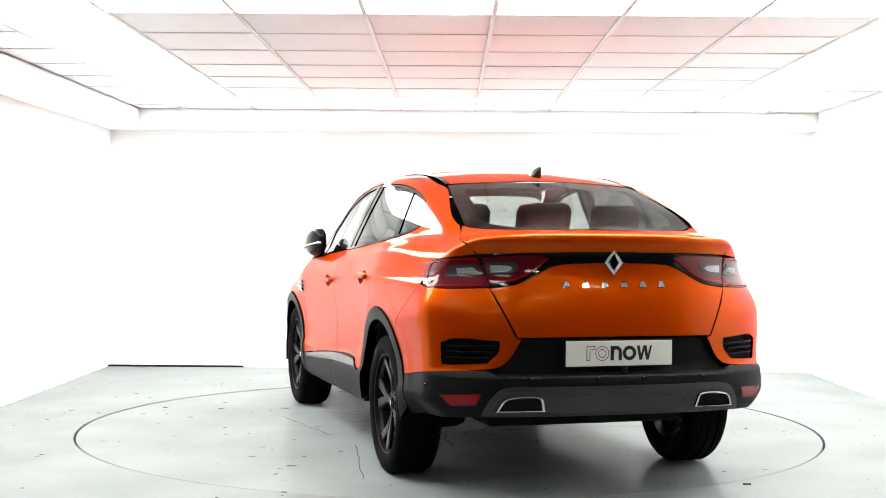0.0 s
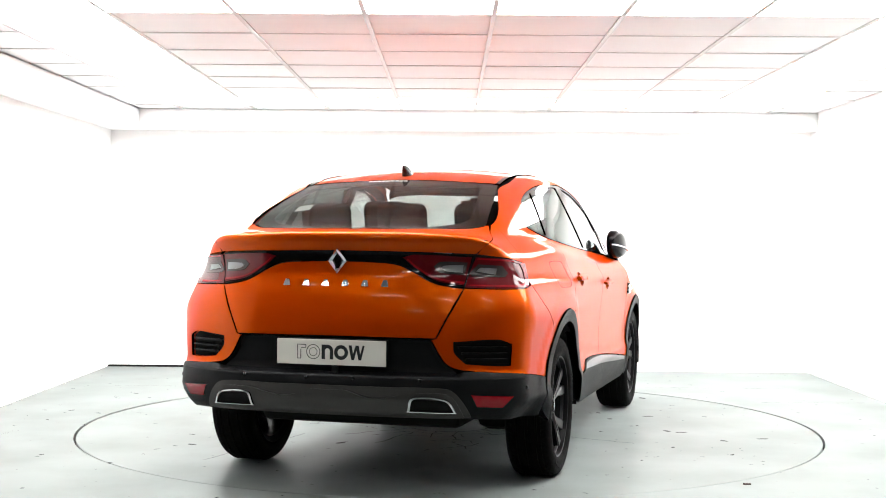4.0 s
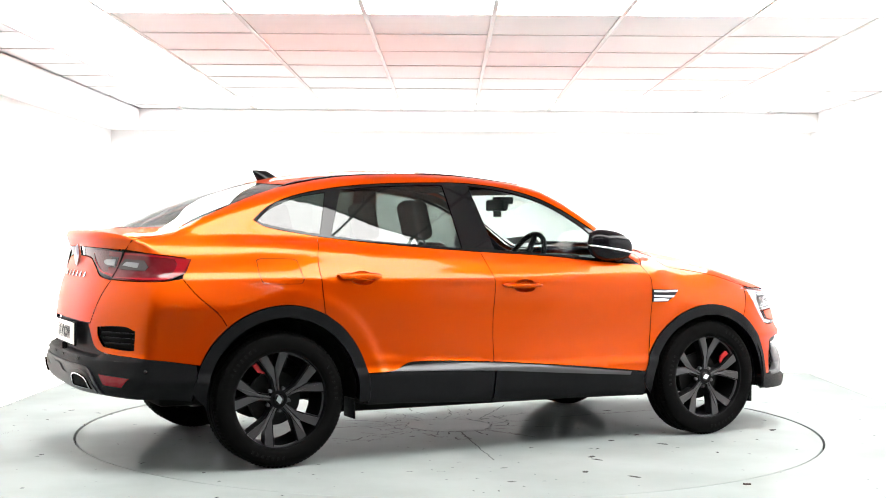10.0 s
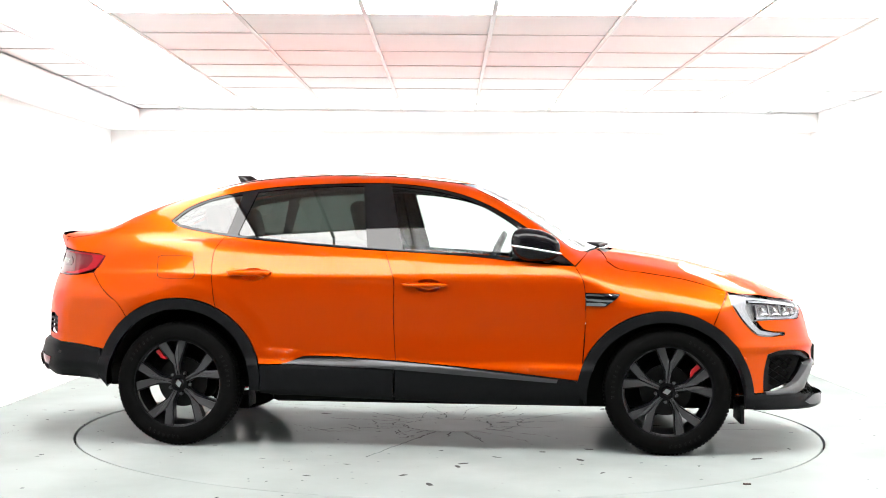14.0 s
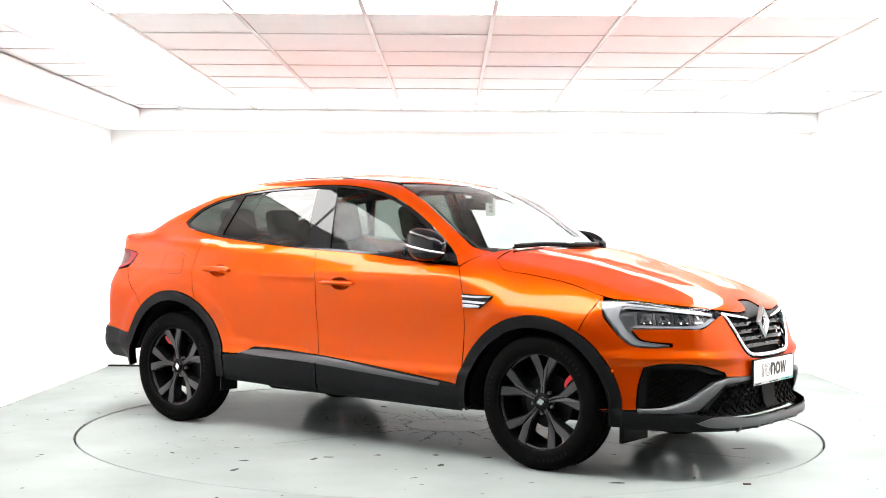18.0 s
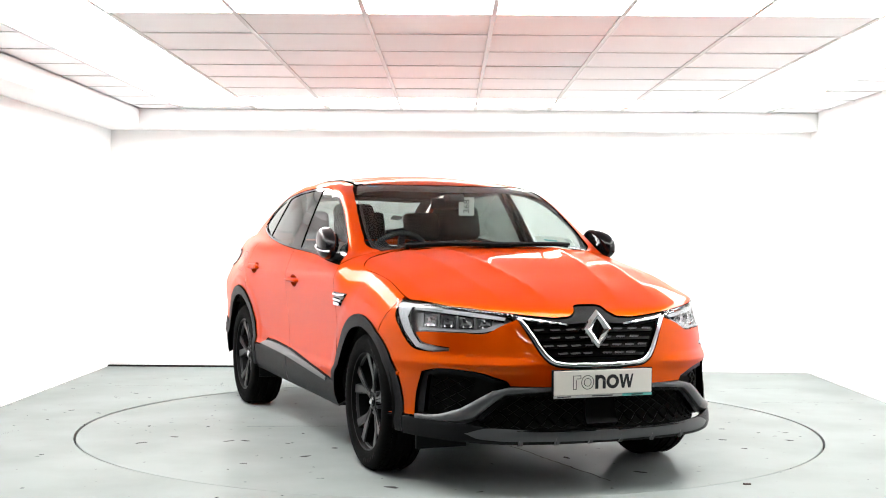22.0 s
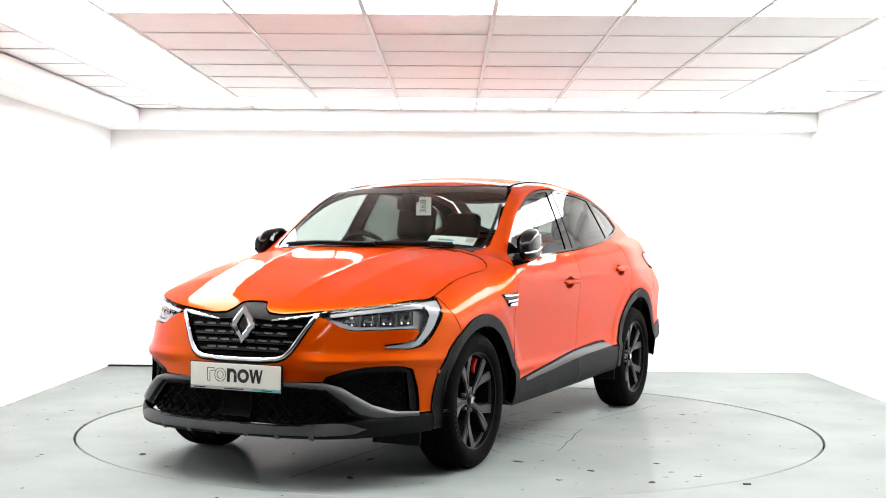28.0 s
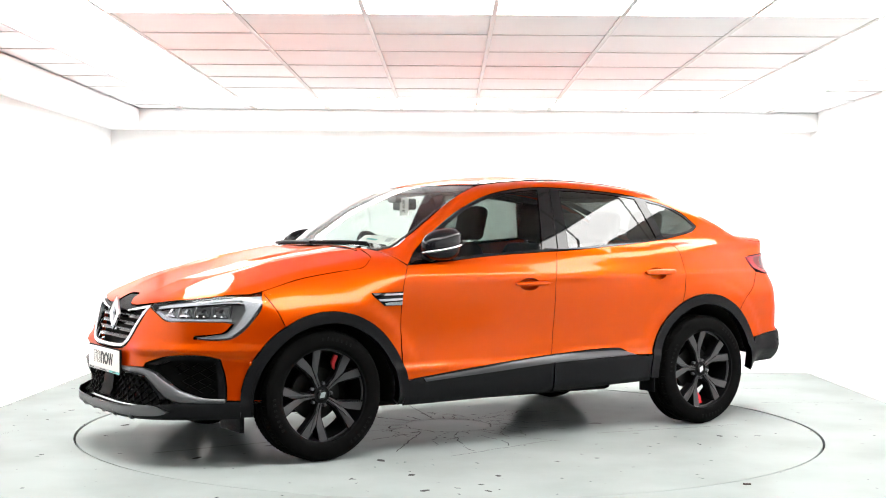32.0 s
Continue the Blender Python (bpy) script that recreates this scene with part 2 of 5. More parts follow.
def floor_material(name, base):
    m = material(name, base, 0.5, spec=0.0)
    nt = m.node_tree
    b = nt.nodes["Principled BSDF"]
    tc = nt.nodes.new("ShaderNodeTexCoord")
    n1 = nt.nodes.new("ShaderNodeTexNoise")
    n1.inputs["Scale"].default_value, n1.inputs["Detail"].default_value = 1.3, 9
    n2 = nt.nodes.new("ShaderNodeTexNoise")
    n2.inputs["Scale"].default_value, n2.inputs["Detail"].default_value = 14, 6
    for n in (n1, n2):
        nt.links.new(tc.outputs["Object"], n.inputs["Vector"])
    # Cloudy tone by noise; its paler patches put glare into the paint colour.
    ramp = nt.nodes.new("ShaderNodeValToRGB")
    ramp.color_ramp.elements[0].position, ramp.color_ramp.elements[0].color = 0.35, (*[c * 0.90 for c in base], 1)
    ramp.color_ramp.elements[1].position, ramp.color_ramp.elements[1].color = 0.62, (*[min(1, c * 1.06) for c in base], 1)
    nt.links.new(n1.outputs["Fac"], ramp.inputs["Fac"])
    spot = nt.nodes.new("ShaderNodeValToRGB")
    spot.color_ramp.elements[0].position, spot.color_ramp.elements[0].color = 0.27, (0.25, 0.25, 0.24, 1)
    spot.color_ramp.elements[1].position, spot.color_ramp.elements[1].color = 0.31, (1, 1, 1, 1)
    nt.links.new(n2.outputs["Fac"], spot.inputs["Fac"])
    mul = nt.nodes.new("ShaderNodeMix")
    mul.data_type, mul.blend_type = "RGBA", "MULTIPLY"
    mul.inputs["Factor"].default_value = 1.0
    nt.links.new(ramp.outputs["Color"], mul.inputs["A"])
    nt.links.new(spot.outputs["Color"], mul.inputs["B"])
    nt.links.new(mul.outputs["Result"], b.inputs["Base Color"])
    bp = nt.nodes.new("ShaderNodeBump")
    bp.inputs["Strength"].default_value, bp.inputs["Distance"].default_value = 0.06, 0.002
    nt.links.new(n2.outputs["Fac"], bp.inputs["Height"])
    nt.links.new(bp.outputs["Normal"], b.inputs["Normal"])
    # a worn sheen, stronger towards grazing angles
    lw = nt.nodes.new("ShaderNodeLayerWeight")
    lw.inputs["Blend"].default_value = 0.5
    pw = nt.nodes.new("ShaderNodeMath")
    pw.operation, pw.inputs[1].default_value = "POWER", 5.0
    mr = nt.nodes.new("ShaderNodeMapRange")
    mr.inputs["To Min"].default_value, mr.inputs["To Max"].default_value = 0.012, 0.20
    gl = nt.nodes.new("ShaderNodeBsdfGlossy")
    rr = nt.nodes.new("ShaderNodeMapRange")
    rr.inputs["From Min"].default_value, rr.inputs["From Max"].default_value = 0.32, 0.68
    rr.inputs["To Min"].default_value, rr.inputs["To Max"].default_value = 0.10, 0.20
    nt.links.new(n1.outputs["Fac"], rr.inputs["Value"])
    nt.links.new(rr.outputs["Result"], gl.inputs["Roughness"])
    mx = nt.nodes.new("ShaderNodeMixShader")
    nt.links.new(bp.outputs["Normal"], gl.inputs["Normal"])
    nt.links.new(lw.outputs["Facing"], pw.inputs[0])
    nt.links.new(pw.outputs[0], mr.inputs["Value"])
    nt.links.new(mr.outputs["Result"], mx.inputs["Fac"])
    nt.links.new(b.outputs[0], mx.inputs[1])
    nt.links.new(gl.outputs[0], mx.inputs[2])
    nt.links.new(mx.outputs[0], nt.nodes["Material Output"].inputs["Surface"])
    return m


M_FLOOR = floor_material("floor_paint", (0.228, 0.252, 0.248))


def floors():
    n = 128
    bm = bmesh.new()
    hole = [bm.verts.new(((R_TT + 0.014) * math.cos(2 * math.pi * k / n), (R_TT + 0.014) * math.sin(2 * math.pi * k / n), 0)) for k in range(n)]
    low = [bm.verts.new((v.co.x, v.co.y, -0.05)) for v in hole]
    rim = []
    for k in range(n):
        c, s = math.cos(2 * math.pi * k / n), math.sin(2 * math.pi * k / n)
        sc = min(HW / max(1e-6, abs(c)), (YB + 0.1 if s > 0 else -YN) / max(1e-6, abs(s)))
        rim.append(bm.verts.new((sc * c, sc * s, 0)))
    for k in range(n):
        j = (k + 1) % n
        bm.faces.new((hole[k], hole[j], rim[j], rim[k]))
        bm.faces.new((hole[k], low[k], low[j], hole[j]))
    corner = [(HW, YB + 0.1), (-HW, YB + 0.1), (-HW, YN), (HW, YN)]
    for cx, cy in corner:
        near = sorted(rim, key=lambda v: (v.co.x - cx) ** 2 + (v.co.y - cy) ** 2)[:2]
        bm.faces.new((near[0], near[1], bm.verts.new((cx, cy, 0))))
    tagged(part("floor", bm, M_FLOOR), "pale grey-green painted concrete floor with scuffs and cracks", kind="structure")
    tagged(boxed("floor_base", (-HW, HW, YN, YB + 0.1, -0.12, -0.06), M_DARK), "dark base under the floor", kind="structure")
    bm = bmesh.new()
    spin = [(0.266, -0.0015), (R_TT - 0.003, -0.0015), (R_TT, -0.0045), (R_TT, -0.04), (0.266, -0.04)]
    rings = [[bm.verts.new((rad * math.cos(2 * math.pi * k / n), rad * math.sin(2 * math.pi * k / n), z)) for rad, z in spin] for k in range(n)]
    for k in range(n):
        a, b = rings[k], rings[(k + 1) % n]
        for q in range(5):
            bm.faces.new((a[q], a[(q + 1) % 5], b[(q + 1) % 5], b[q]))
    tt = tagged(part("turntable", bm, M_FLOOR, smooth=30), "round car turntable set flush into the floor, painted grey-green", "turntable")
    bm = bmesh.new()
    bmesh.ops.create_cone(bm, cap_ends=True, segments=64, radius1=0.262, radius2=0.262, depth=0.03, matrix=Matrix.Translation((0, 0, -0.0165)))
    part("centre_cover", bm, M_FLOOR, tt, "round cover at the turntable's centre", smooth=30)
    flaws("paint_cracks", tt, 5, 0.0, R_TT - 0.1, 70, 0.0)
    return tt


def flaws(name, parent, seed, r0, r1, chips, z):
    """Chipped paint and thin jagged cracks lying on the floor, as one sheet."""
    rnd = random.Random(seed)
    bm = bmesh.new()

    def sheet(pts):
        bm.faces.new([bm.verts.new((x, y, z)) for x, y in pts])

    def crack(x, y, a, length, w):
        while length > 0:
            d = rnd.uniform(0.02, 0.06)
            b = a + rnd.uniform(-0.5, 0.5)
            x2, y2 = x + d * math.cos(b), y + d * math.sin(b)
            w2 = w * rnd.uniform(0.4, 1.2)
            nx, ny = -math.sin(b), math.cos(b)
            if rnd.random() < 0.8:
                sheet([(x - nx * w2, y - ny * w2), (x2 - nx * w2, y2 - ny * w2), (x2 + nx * w2, y2 + ny * w2), (x + nx * w2, y + ny * w2)])
            x, y, length = x2, y2, length - d
    for _ in range(chips):
        r = math.sqrt(rnd.uniform(r0 ** 2, r1 ** 2))
        a = rnd.uniform(0, 2 * math.pi)
        cx, cy, k, sc = r * math.cos(a), r * math.sin(a), rnd.randint(5, 8), rnd.choice((0.006, 0.008, 0.012, 0.022))
        st, tw = rnd.uniform(1, 2.6), rnd.uniform(0, math.pi)
        pts = []
        for i in range(k):
            t = 2 * math.pi * i / k
            u, v = sc * st * rnd.uniform(0.5, 1.1) * math.cos(t), sc * rnd.uniform(0.5, 1.1) * math.sin(t)
            pts.append((cx + u * math.cos(tw) - v * math.sin(tw), cy + u * math.sin(tw) + v * math.cos(tw)))
        sheet(pts)
    if r0 == 0.0:
        for k in range(22):
            a = k * 0.2856 + rnd.uniform(-0.12, 0.12)
            crack(0.28 * math.cos(a), 0.28 * math.sin(a), a, rnd.uniform(0.15, 0.8), rnd.uniform(0.003, 0.0048))
        for k in range(16):
            a, r = rnd.uniform(0, 2 * math.pi), rnd.uniform(0.34, 0.75)
            crack(r * math.cos(a), r * math.sin(a), a + rnd.choice((-1, 1)) * rnd.uniform(1.0, 1.9), rnd.uniform(0.1, 0.4), rnd.uniform(0.0028, 0.0045))
        for k in range(40):
            a = k / 40 * 2 * math.pi
            crack(0.268 * math.cos(a), 0.268 * math.sin(a), a + math.pi / 2, 0.03, 0.0045)
        for x0, y0, x1, y1, w in ((0.844, 0.029, 1.947, 0.058, 0.0036), (-0.06, -0.27, -0.351, -1.21, 0.0028), (0.119, -0.282, 0.258, -0.633, 0.0030), (0.24, -0.155, 0.376, -0.204, 0.0030), (0.309, 0.158, 0.791, 0.684, 0.0030), (-1.6, 0.9, -0.6, 0.72, 0.0024), (-0.2, 0.8, 0.6, 0.95, 0.0024)):
            n = int(math.hypot(x1 - x0, y1 - y0) / 0.04)
            px, py = x0, y0
            for i in range(1, n + 1):
                qx, qy = x0 + (x1 - x0) * i / n + rnd.uniform(-0.007, 0.007), y0 + (y1 - y0) * i / n + rnd.uniform(-0.007, 0.007)
                d = math.hypot(qx - px, qy - py)
                nx, ny = -(qy - py) / d * w, (qx - px) / d * w
                sheet([(px - nx, py - ny), (qx - nx, qy - ny), (qx + nx, qy + ny), (px + nx, py + ny)])
                px, py = qx, qy
        for cx, cy, sc in ((1.30, 0.155, 0.045), (1.34, -0.30, 0.022), (-0.40, -0.315, 0.026), (0.205, -0.50, 0.028)):
            sheet([(cx + sc * rnd.uniform(0.5, 1.1) * math.cos(t), cy + 0.45 * sc * rnd.uniform(0.5, 1.2) * math.sin(t)) for t in np.linspace(0, 2 * math.pi, 9, endpoint=False)])
    return tagged(part(name, bm, M_CRACK, parent, "dark chips and hairline cracks in the paint"), kind="stuff")


def small_fixtures():
    """What little there is on the walls and the outer floor."""
    tagged(boxed("skirting_strip", (-3.05, -1.84, 3.345, 3.385, 0.0, 0.014), M_DARK), "dark strip along the foot of the back wall", kind="structure")
    def on_wall(nm, x0, x1, z0, z1, d, mat, par=None):
        """A thin sheet lying d proud of the back wall, which runs slightly askew."""
        f = lambda x: YB + 0.06 - 0.18 * (x - XL + 0.2) / (XR - XL + 0.4)
        bm = bmesh.new()
        prism(bm, [(x0, f(x0) - d), (x1, f(x1) - d), (x1, f(x1) + 0.01), (x0, f(x0) + 0.01)], lambda a, b, h: (a, b, z0 + h), z1 - z0)
        return part(nm, bm, mat, par)
    p = on_wall("access_panel", 1.915, 2.245, 1.60, 1.935, 0.0015, M_WALL)
    tagged(p, "white access hatch in the back wall", "hatch")
    on_wall("hatch_edge", 1.909, 1.9145, 1.60, 1.941, 0.003, M_EDGE, p)
    on_wall("hatch_edge", 1.915, 2.249, 1.936, 1.941, 0.003, M_EDGE, p)
    q = boxed("wall_socket", (-2.715, -2.63, 3.372, 3.40, 0.30, 0.385), M_WALL, bevel=0.004)
    tagged(q, "white wall socket on the back wall", "socket")
    bm = bmesh.new()
    rnd = random.Random(3)
    top = [(0.020 * math.cos(t) * rnd.uniform(0.6, 1.2), 0.012 * math.sin(t) * rnd.uniform(0.6, 1.2)) for t in np.linspace(0, 2 * math.pi, 9, endpoint=False)]
    prism(bm, top, lambda a, b, d: (1.44 + a, -1.85 + b, 0.0 + d + 0.25 * abs(a) * (d > 0)), 0.004)
    tagged(part("dead_leaf", bm, M_LEAF), "small dry brown leaf lying on the floor", "leaf")
    bm = bmesh.new()
    rnd = random.Random(8)
    for _ in range(60):
        a, rad = rnd.uniform(0, 2 * math.pi), rnd.uniform(2.35, 3.4)
        x, y = rad * math.cos(a), rad * math.sin(a)
        if XL + 0.1 < x < XR - 0.1 and y < 3.1:
            k = rnd.uniform(0.004, 0.014)
            bm.faces.new([bm.verts.new((x + k * math.cos(t) * rnd.uniform(0.5, 2), y + k * math.sin(t), 0.0012)) for t in np.linspace(0, 2 * math.pi, 6, endpoint=False)])
    for x, y, a, l in ((-2.6, 1.9, 0.05, 2.2), (1.5, 2.1, -0.05, 1.3), (2.2, 1.2, 0.02, 0.8), (-2.9, -1.2, 1.2, 0.9)):
        for i in range(int(l / 0.05)):
            x2, y2 = x + 0.05 * math.cos(a), y + 0.05 * math.sin(a) + rnd.uniform(-0.004, 0.004)
            if rnd.random() < 0.75:
                bm.faces.new([bm.verts.new(v) for v in ((x, y - 0.0022, 0.0012), (x2, y2 - 0.0022, 0.0012), (x2, y2 + 0.0022, 0.0012), (x, y + 0.0022, 0.0012))])
            x, y = x2, y2
    tagged(part("floor_scuff", bm, M_CRACK), "dark scuffs and cracks on the outer floor", kind="stuff")


room()
turntable = floors()
small_fixtures()


# ---------------------------------------------------------------- car body surface
# The car's own space: x forwards, y to its left, z up, metres, origin on the floor midway between the axles.
def curve(*pairs):
    """A smooth curve through (x, y) pairs that does not overshoot."""
    pairs = sorted(pairs)
    xs, ys = np.array([p[0] for p in pairs], float), np.array([p[1] for p in pairs], float)
    d = np.diff(ys) / np.diff(xs)
    m = np.zeros(len(xs))
    m[0], m[-1] = d[0], d[-1]
    for i in range(1, len(xs) - 1):
        if d[i - 1] * d[i] > 0:
            m[i] = 2 * d[i - 1] * d[i] / (d[i - 1] + d[i])

    def at(x):
        x = np.asarray(x, float)
        i = np.clip(np.searchsorted(xs, x) - 1, 0, len(xs) - 2)
        h = xs[i + 1] - xs[i]
        t = (x - xs[i]) / h
        tc = np.clip(t, 0, 1)
        y = (2 * tc ** 3 - 3 * tc ** 2 + 1) * ys[i] + (tc ** 3 - 2 * tc ** 2 + tc) * h * m[i] + (-2 * tc ** 3 + 3 * tc ** 2) * ys[i + 1] + (tc ** 3 - tc ** 2) * h * m[i + 1]
        return y + np.where(t > 1, (t - 1) * h * m[i + 1], 0) + np.where(t < 0, t * h * m[i], 0)
    return at


def smax(a, b, k):
    h = np.clip(0.5 + 0.5 * (a - b) / k, 0, 1)
    return b * (1 - h) + a * h + k * h * (1 - h)


def smin(a, b, k):
    return -smax(-a, -b, k)


def step(a, b, x):
    t = np.clip((x - a) / (b - a), 0, 1)
    return t * t * (3 - 2 * t)


PLAN = curve((-2.3, 0.80), (-2.0, 0.862), (-1.6, 0.894), (-1.2, 0.897), (-0.6, 0.888), (0, 0.884), (0.6, 0.888), (1.2, 0.898), (1.6, 0.893), (1.9, 0.868), (2.1, 0.83), (2.3, 0.78))
SIDE = curve((0.15, -0.12), (0.25, -0.045), (0.34, -0.006), (0.45, 0.004), (0.50, -0.014), (0.60, -0.020), (0.74, -0.010), (0.86, 0.003), (0.935, 0.006), (0.960, 0.004), (0.985, -0.010), (1.03, -0.031), (1.10, -0.058), (1.2, -0.11), (1.3, -0.18), (1.45, -0.29))
TOP = curve((-2.3, 1.205), (-2.0, 1.212), (-1.6, 1.21), (-1.2, 1.20), (-0.8, 1.175), (-0.3, 1.15), (0.3, 1.125), (0.7, 1.13), (0.94, 1.135), (1.13, 1.115), (1.3, 1.087), (1.48, 1.052), (1.69, 0.996), (1.83, 0.957), (1.98, 0.905), (2.1, 0.853), (2.2, 0.79), (2.35, 0.68))
FRONT = curve((0.15, 2.20), (0.22, 2.27), (0.26, 2.29), (0.31, 2.285), (0.36, 2.255), (0.45, 2.245), (0.58, 2.235), (0.66, 2.215), (0.76, 2.185), (0.84, 2.16), (0.90, 2.13), (1.0, 2.03))
REAR = curve((0.28, -2.08), (0.36, -2.22), (0.42, -2.285), (0.48, -2.30), (0.555, -2.295), (0.60, -2.265), (0.72, -2.265), (0.80, -2.258), (0.92, -2.235), (1.02, -2.205), (1.10, -2.196), (1.14, -2.206), (1.17, -2.216), (1.195, -2.212), (1.25, -2.18))
BASE = curve((-2.3, 0.40), (-1.85, 0.31), (-0.9, 0.295), (0, 0.268), (0.87, 0.252), (1.8, 0.245), (2.3, 0.235))
ROOF = curve((-2.5, 1.0), (-2.2, 1.135), (-2.0, 1.205), (-1.84, 1.266), (-1.71, 1.327), (-1.507, 1.402), (-1.356, 1.449), (-1.137, 1.505), (-0.935, 1.536), (-0.73, 1.553), (-0.46, 1.564), (-0.255, 1.562), (-0.05, 1.549), (0.156, 1.523), (0.294, 1.490), (0.432, 1.437), (0.606, 1.355), (0.78, 1.25), (0.937, 1.145), (1.1, 1.03), (1.5, 0.74))
BELT = curve((1.2, 0.775), (0.8, 0.777), (0.5, 0.793), (0.3, 0.808), (-0.3, 0.815), (-0.8, 0.802), (-1.2, 0.775), (-1.6, 0.735), (-2.0, 0.69), (-2.3, 0.65))


def F(p):
    """Below zero inside the body, above it outside."""
    x, y, z = p[:, 0], np.abs(p[:, 1]), p[:, 2]
    side = y - PLAN(x) - SIDE(z) + 0.065 * step(0.80, 1.0, z) * step(-1.2, -1.85, x) + 0.10 * step(0.50, 0.34, z) * step(-1.74, -1.92, x)
    # crease above the sill, below which the doors tuck in
    sill = 0.487 - 0.085 * (x + 0.13)
    crease = 0.622 - 0.100 * (x + 0.85)
    tuck = np.clip((crease - z) / (crease - sill - 0.012), 0, 1) * step(sill - 0.012, sill + 0.012, z)
    side = side + 0.006 * tuck * step(-0.93, -0.70, x) * step(0.92, 0.80, x)
    # flared lips round the wheel arches
    flare = step(0.585, 0.525, np.sqrt((x + 1.348) ** 2 + (z - 0.362) ** 2)) + step(0.595, 0.535, np.sqrt((x - 1.345) ** 2 + (z - 0.304) ** 2))
    side = side - 0.007 * flare * step(0.42, 0.56, z)
    hood = step(0.7, 1.2, x)
    d1, d2 = y - 0.185 - 0.17 * (2.05 - x), y - 0.47 - 0.12 * (1.6 - x)
    ridge = hood * step(2.12, 1.85, x) * (0.013 * np.exp(-np.sqrt(d1 ** 2 + 4e-5) / 0.06) + 0.011 * np.exp(-np.sqrt(d2 ** 2 + 6e-5) / 0.07))
    edge = np.maximum(0, y - 0.70) / 0.2
    top = z - TOP(x) + (0.055 + 0.035 * hood) * (y / 0.8) ** 3 + 0.15 * edge ** 2 * np.maximum(hood, step(-1.4, -1.9, x)) - ridge
    low = smax(side, top, 0.05 + 0.05 * step(-1.3, -1.9, x))
    lipline = 0.020 * np.exp(-((z - 0.592) / 0.026) ** 2) * step(0.28, 0.46, y)
    low = smax(low, x - FRONT(z) - lipline + 0.04 * y ** 2 + 0.86 * y ** 4, 0.05)
    low = smax(low, REAR(z) + 0.03 * y ** 2 + (0.44 + 0.18 * step(0.84, 1.06, z)) * y ** 4 - x, 0.025)
    low = smax(low, BASE(x) - z, 0.03)
    dz = z - 1.1
    gs = y - BELT(x) + 0.405 * dz + 0.16 * dz * np.abs(dz)
    xr = x + 0.22 * y ** 2 * step(0.1, 0.6, x) - 0.06 * y ** 2 * step(-0.9, -1.5, x)
    gt = z - ROOF(xr) - 0.007 + (0.05 - 0.03 * step(0.0, 0.5, x)) * (y / 0.6) ** 2
    green = smax(gs, gt, 0.05)
    green = smax(green, 0.95 - z, 0.01)
    green = smax(green, -1.99 - x, 0.02)
    return smin(low, green, 0.03)


def cast(o, d, reach=1.6, n=32):
    """The first places where rays from o along d meet the body."""
    a = np.zeros(len(o))
    found = np.zeros(len(o), bool)
    hi = np.full(len(o), reach)
    for k in range(1, n + 1):
        s = reach * k / n
        inside = (F(o + d * s) < 0) & ~found
        hi[inside] = s
        a[inside] = s - reach / n
        found |= inside
    a = np.where(found, a, reach)
    for _ in range(15):
        m = (a + hi) / 2
        ins = F(o + d * m[:, None]) < 0
        hi, a = np.where(ins, m, hi), np.where(ins, a, m)
    return o + d * hi[:, None]


def grad(p, e=0.004):
    g = np.stack([F(p + [e, 0, 0]) - F(p - [e, 0, 0]), F(p + [0, e, 0]) - F(p - [0, e, 0]), F(p + [0, 0, e]) - F(p - [0, 0, e])], 1)
    return g / np.linalg.norm(g, axis=1)[:, None]


CX = {"F": 1.15, "R": -1.25}
OBLIQUE = {"h": ((0.8, 0, -0.6), (-0.6, 0, -0.8)), "d": ((0.8, 0, 0.6), (0.6, 0, -0.8))}


def onto(proj, ab):
    """Places on the body for 2D coordinates: s side (x, z), t top (x, y), f front (y, z), r rear (y, z), h and d slanting on the hood and the tail (distance, y), F and R wrapped corners (degrees, z)."""
    ab = np.asarray(ab, float).reshape(-1, 2)
    a, b = ab[:, 0], ab[:, 1]
    one, nil = np.ones(len(a)), np.zeros(len(a))
    if proj == "s":
        return cast(np.stack([a, one * 1.1, b], 1), np.array([[0, -1.0, 0]]), 1.1)
    if proj == "t":
        return cast(np.stack([a, b, one * 1.75], 1), np.array([[0, 0, -1.0]]), 1.4)
    if proj == "f":
        return cast(np.stack([one * 2.4, a, b], 1), np.array([[-1.0, 0, 0]]), 2.2)
    if proj == "r":
        return cast(np.stack([one * -2.4, a, b], 1), np.array([[1.0, 0, 0]]), 2.2)
    if proj in OBLIQUE:
        e, d = (np.array(v) for v in OBLIQUE[proj])
        return cast(a[:, None] * e + b[:, None] * np.array([0, 1.0, 0]) - d * 2.2, d[None], 2.6, 60)
    sg = 1 if proj == "F" else -1
    dx, dy = sg * np.cos(np.radians(a)), np.sin(np.radians(a))
    return cast(np.stack([CX[proj] + 1.5 * dx, 1.5 * dy, b], 1), np.stack([-dx, -dy, nil], 1), 1.45)


def flat(proj, p):
    """The inverse of onto()."""
    if proj == "s":
        return p[:, [0, 2]]
    if proj == "t":
        return p[:, [0, 1]]
    if proj in "fr":
        return p[:, [1, 2]]
    if proj in OBLIQUE:
        return np.stack([p @ np.array(OBLIQUE[proj][0]), p[:, 1]], 1)
    sg = 1 if proj == "F" else -1
    return np.stack([np.degrees(np.arctan2(p[:, 1], sg * (p[:, 0] - CX[proj]))), p[:, 2]], 1)


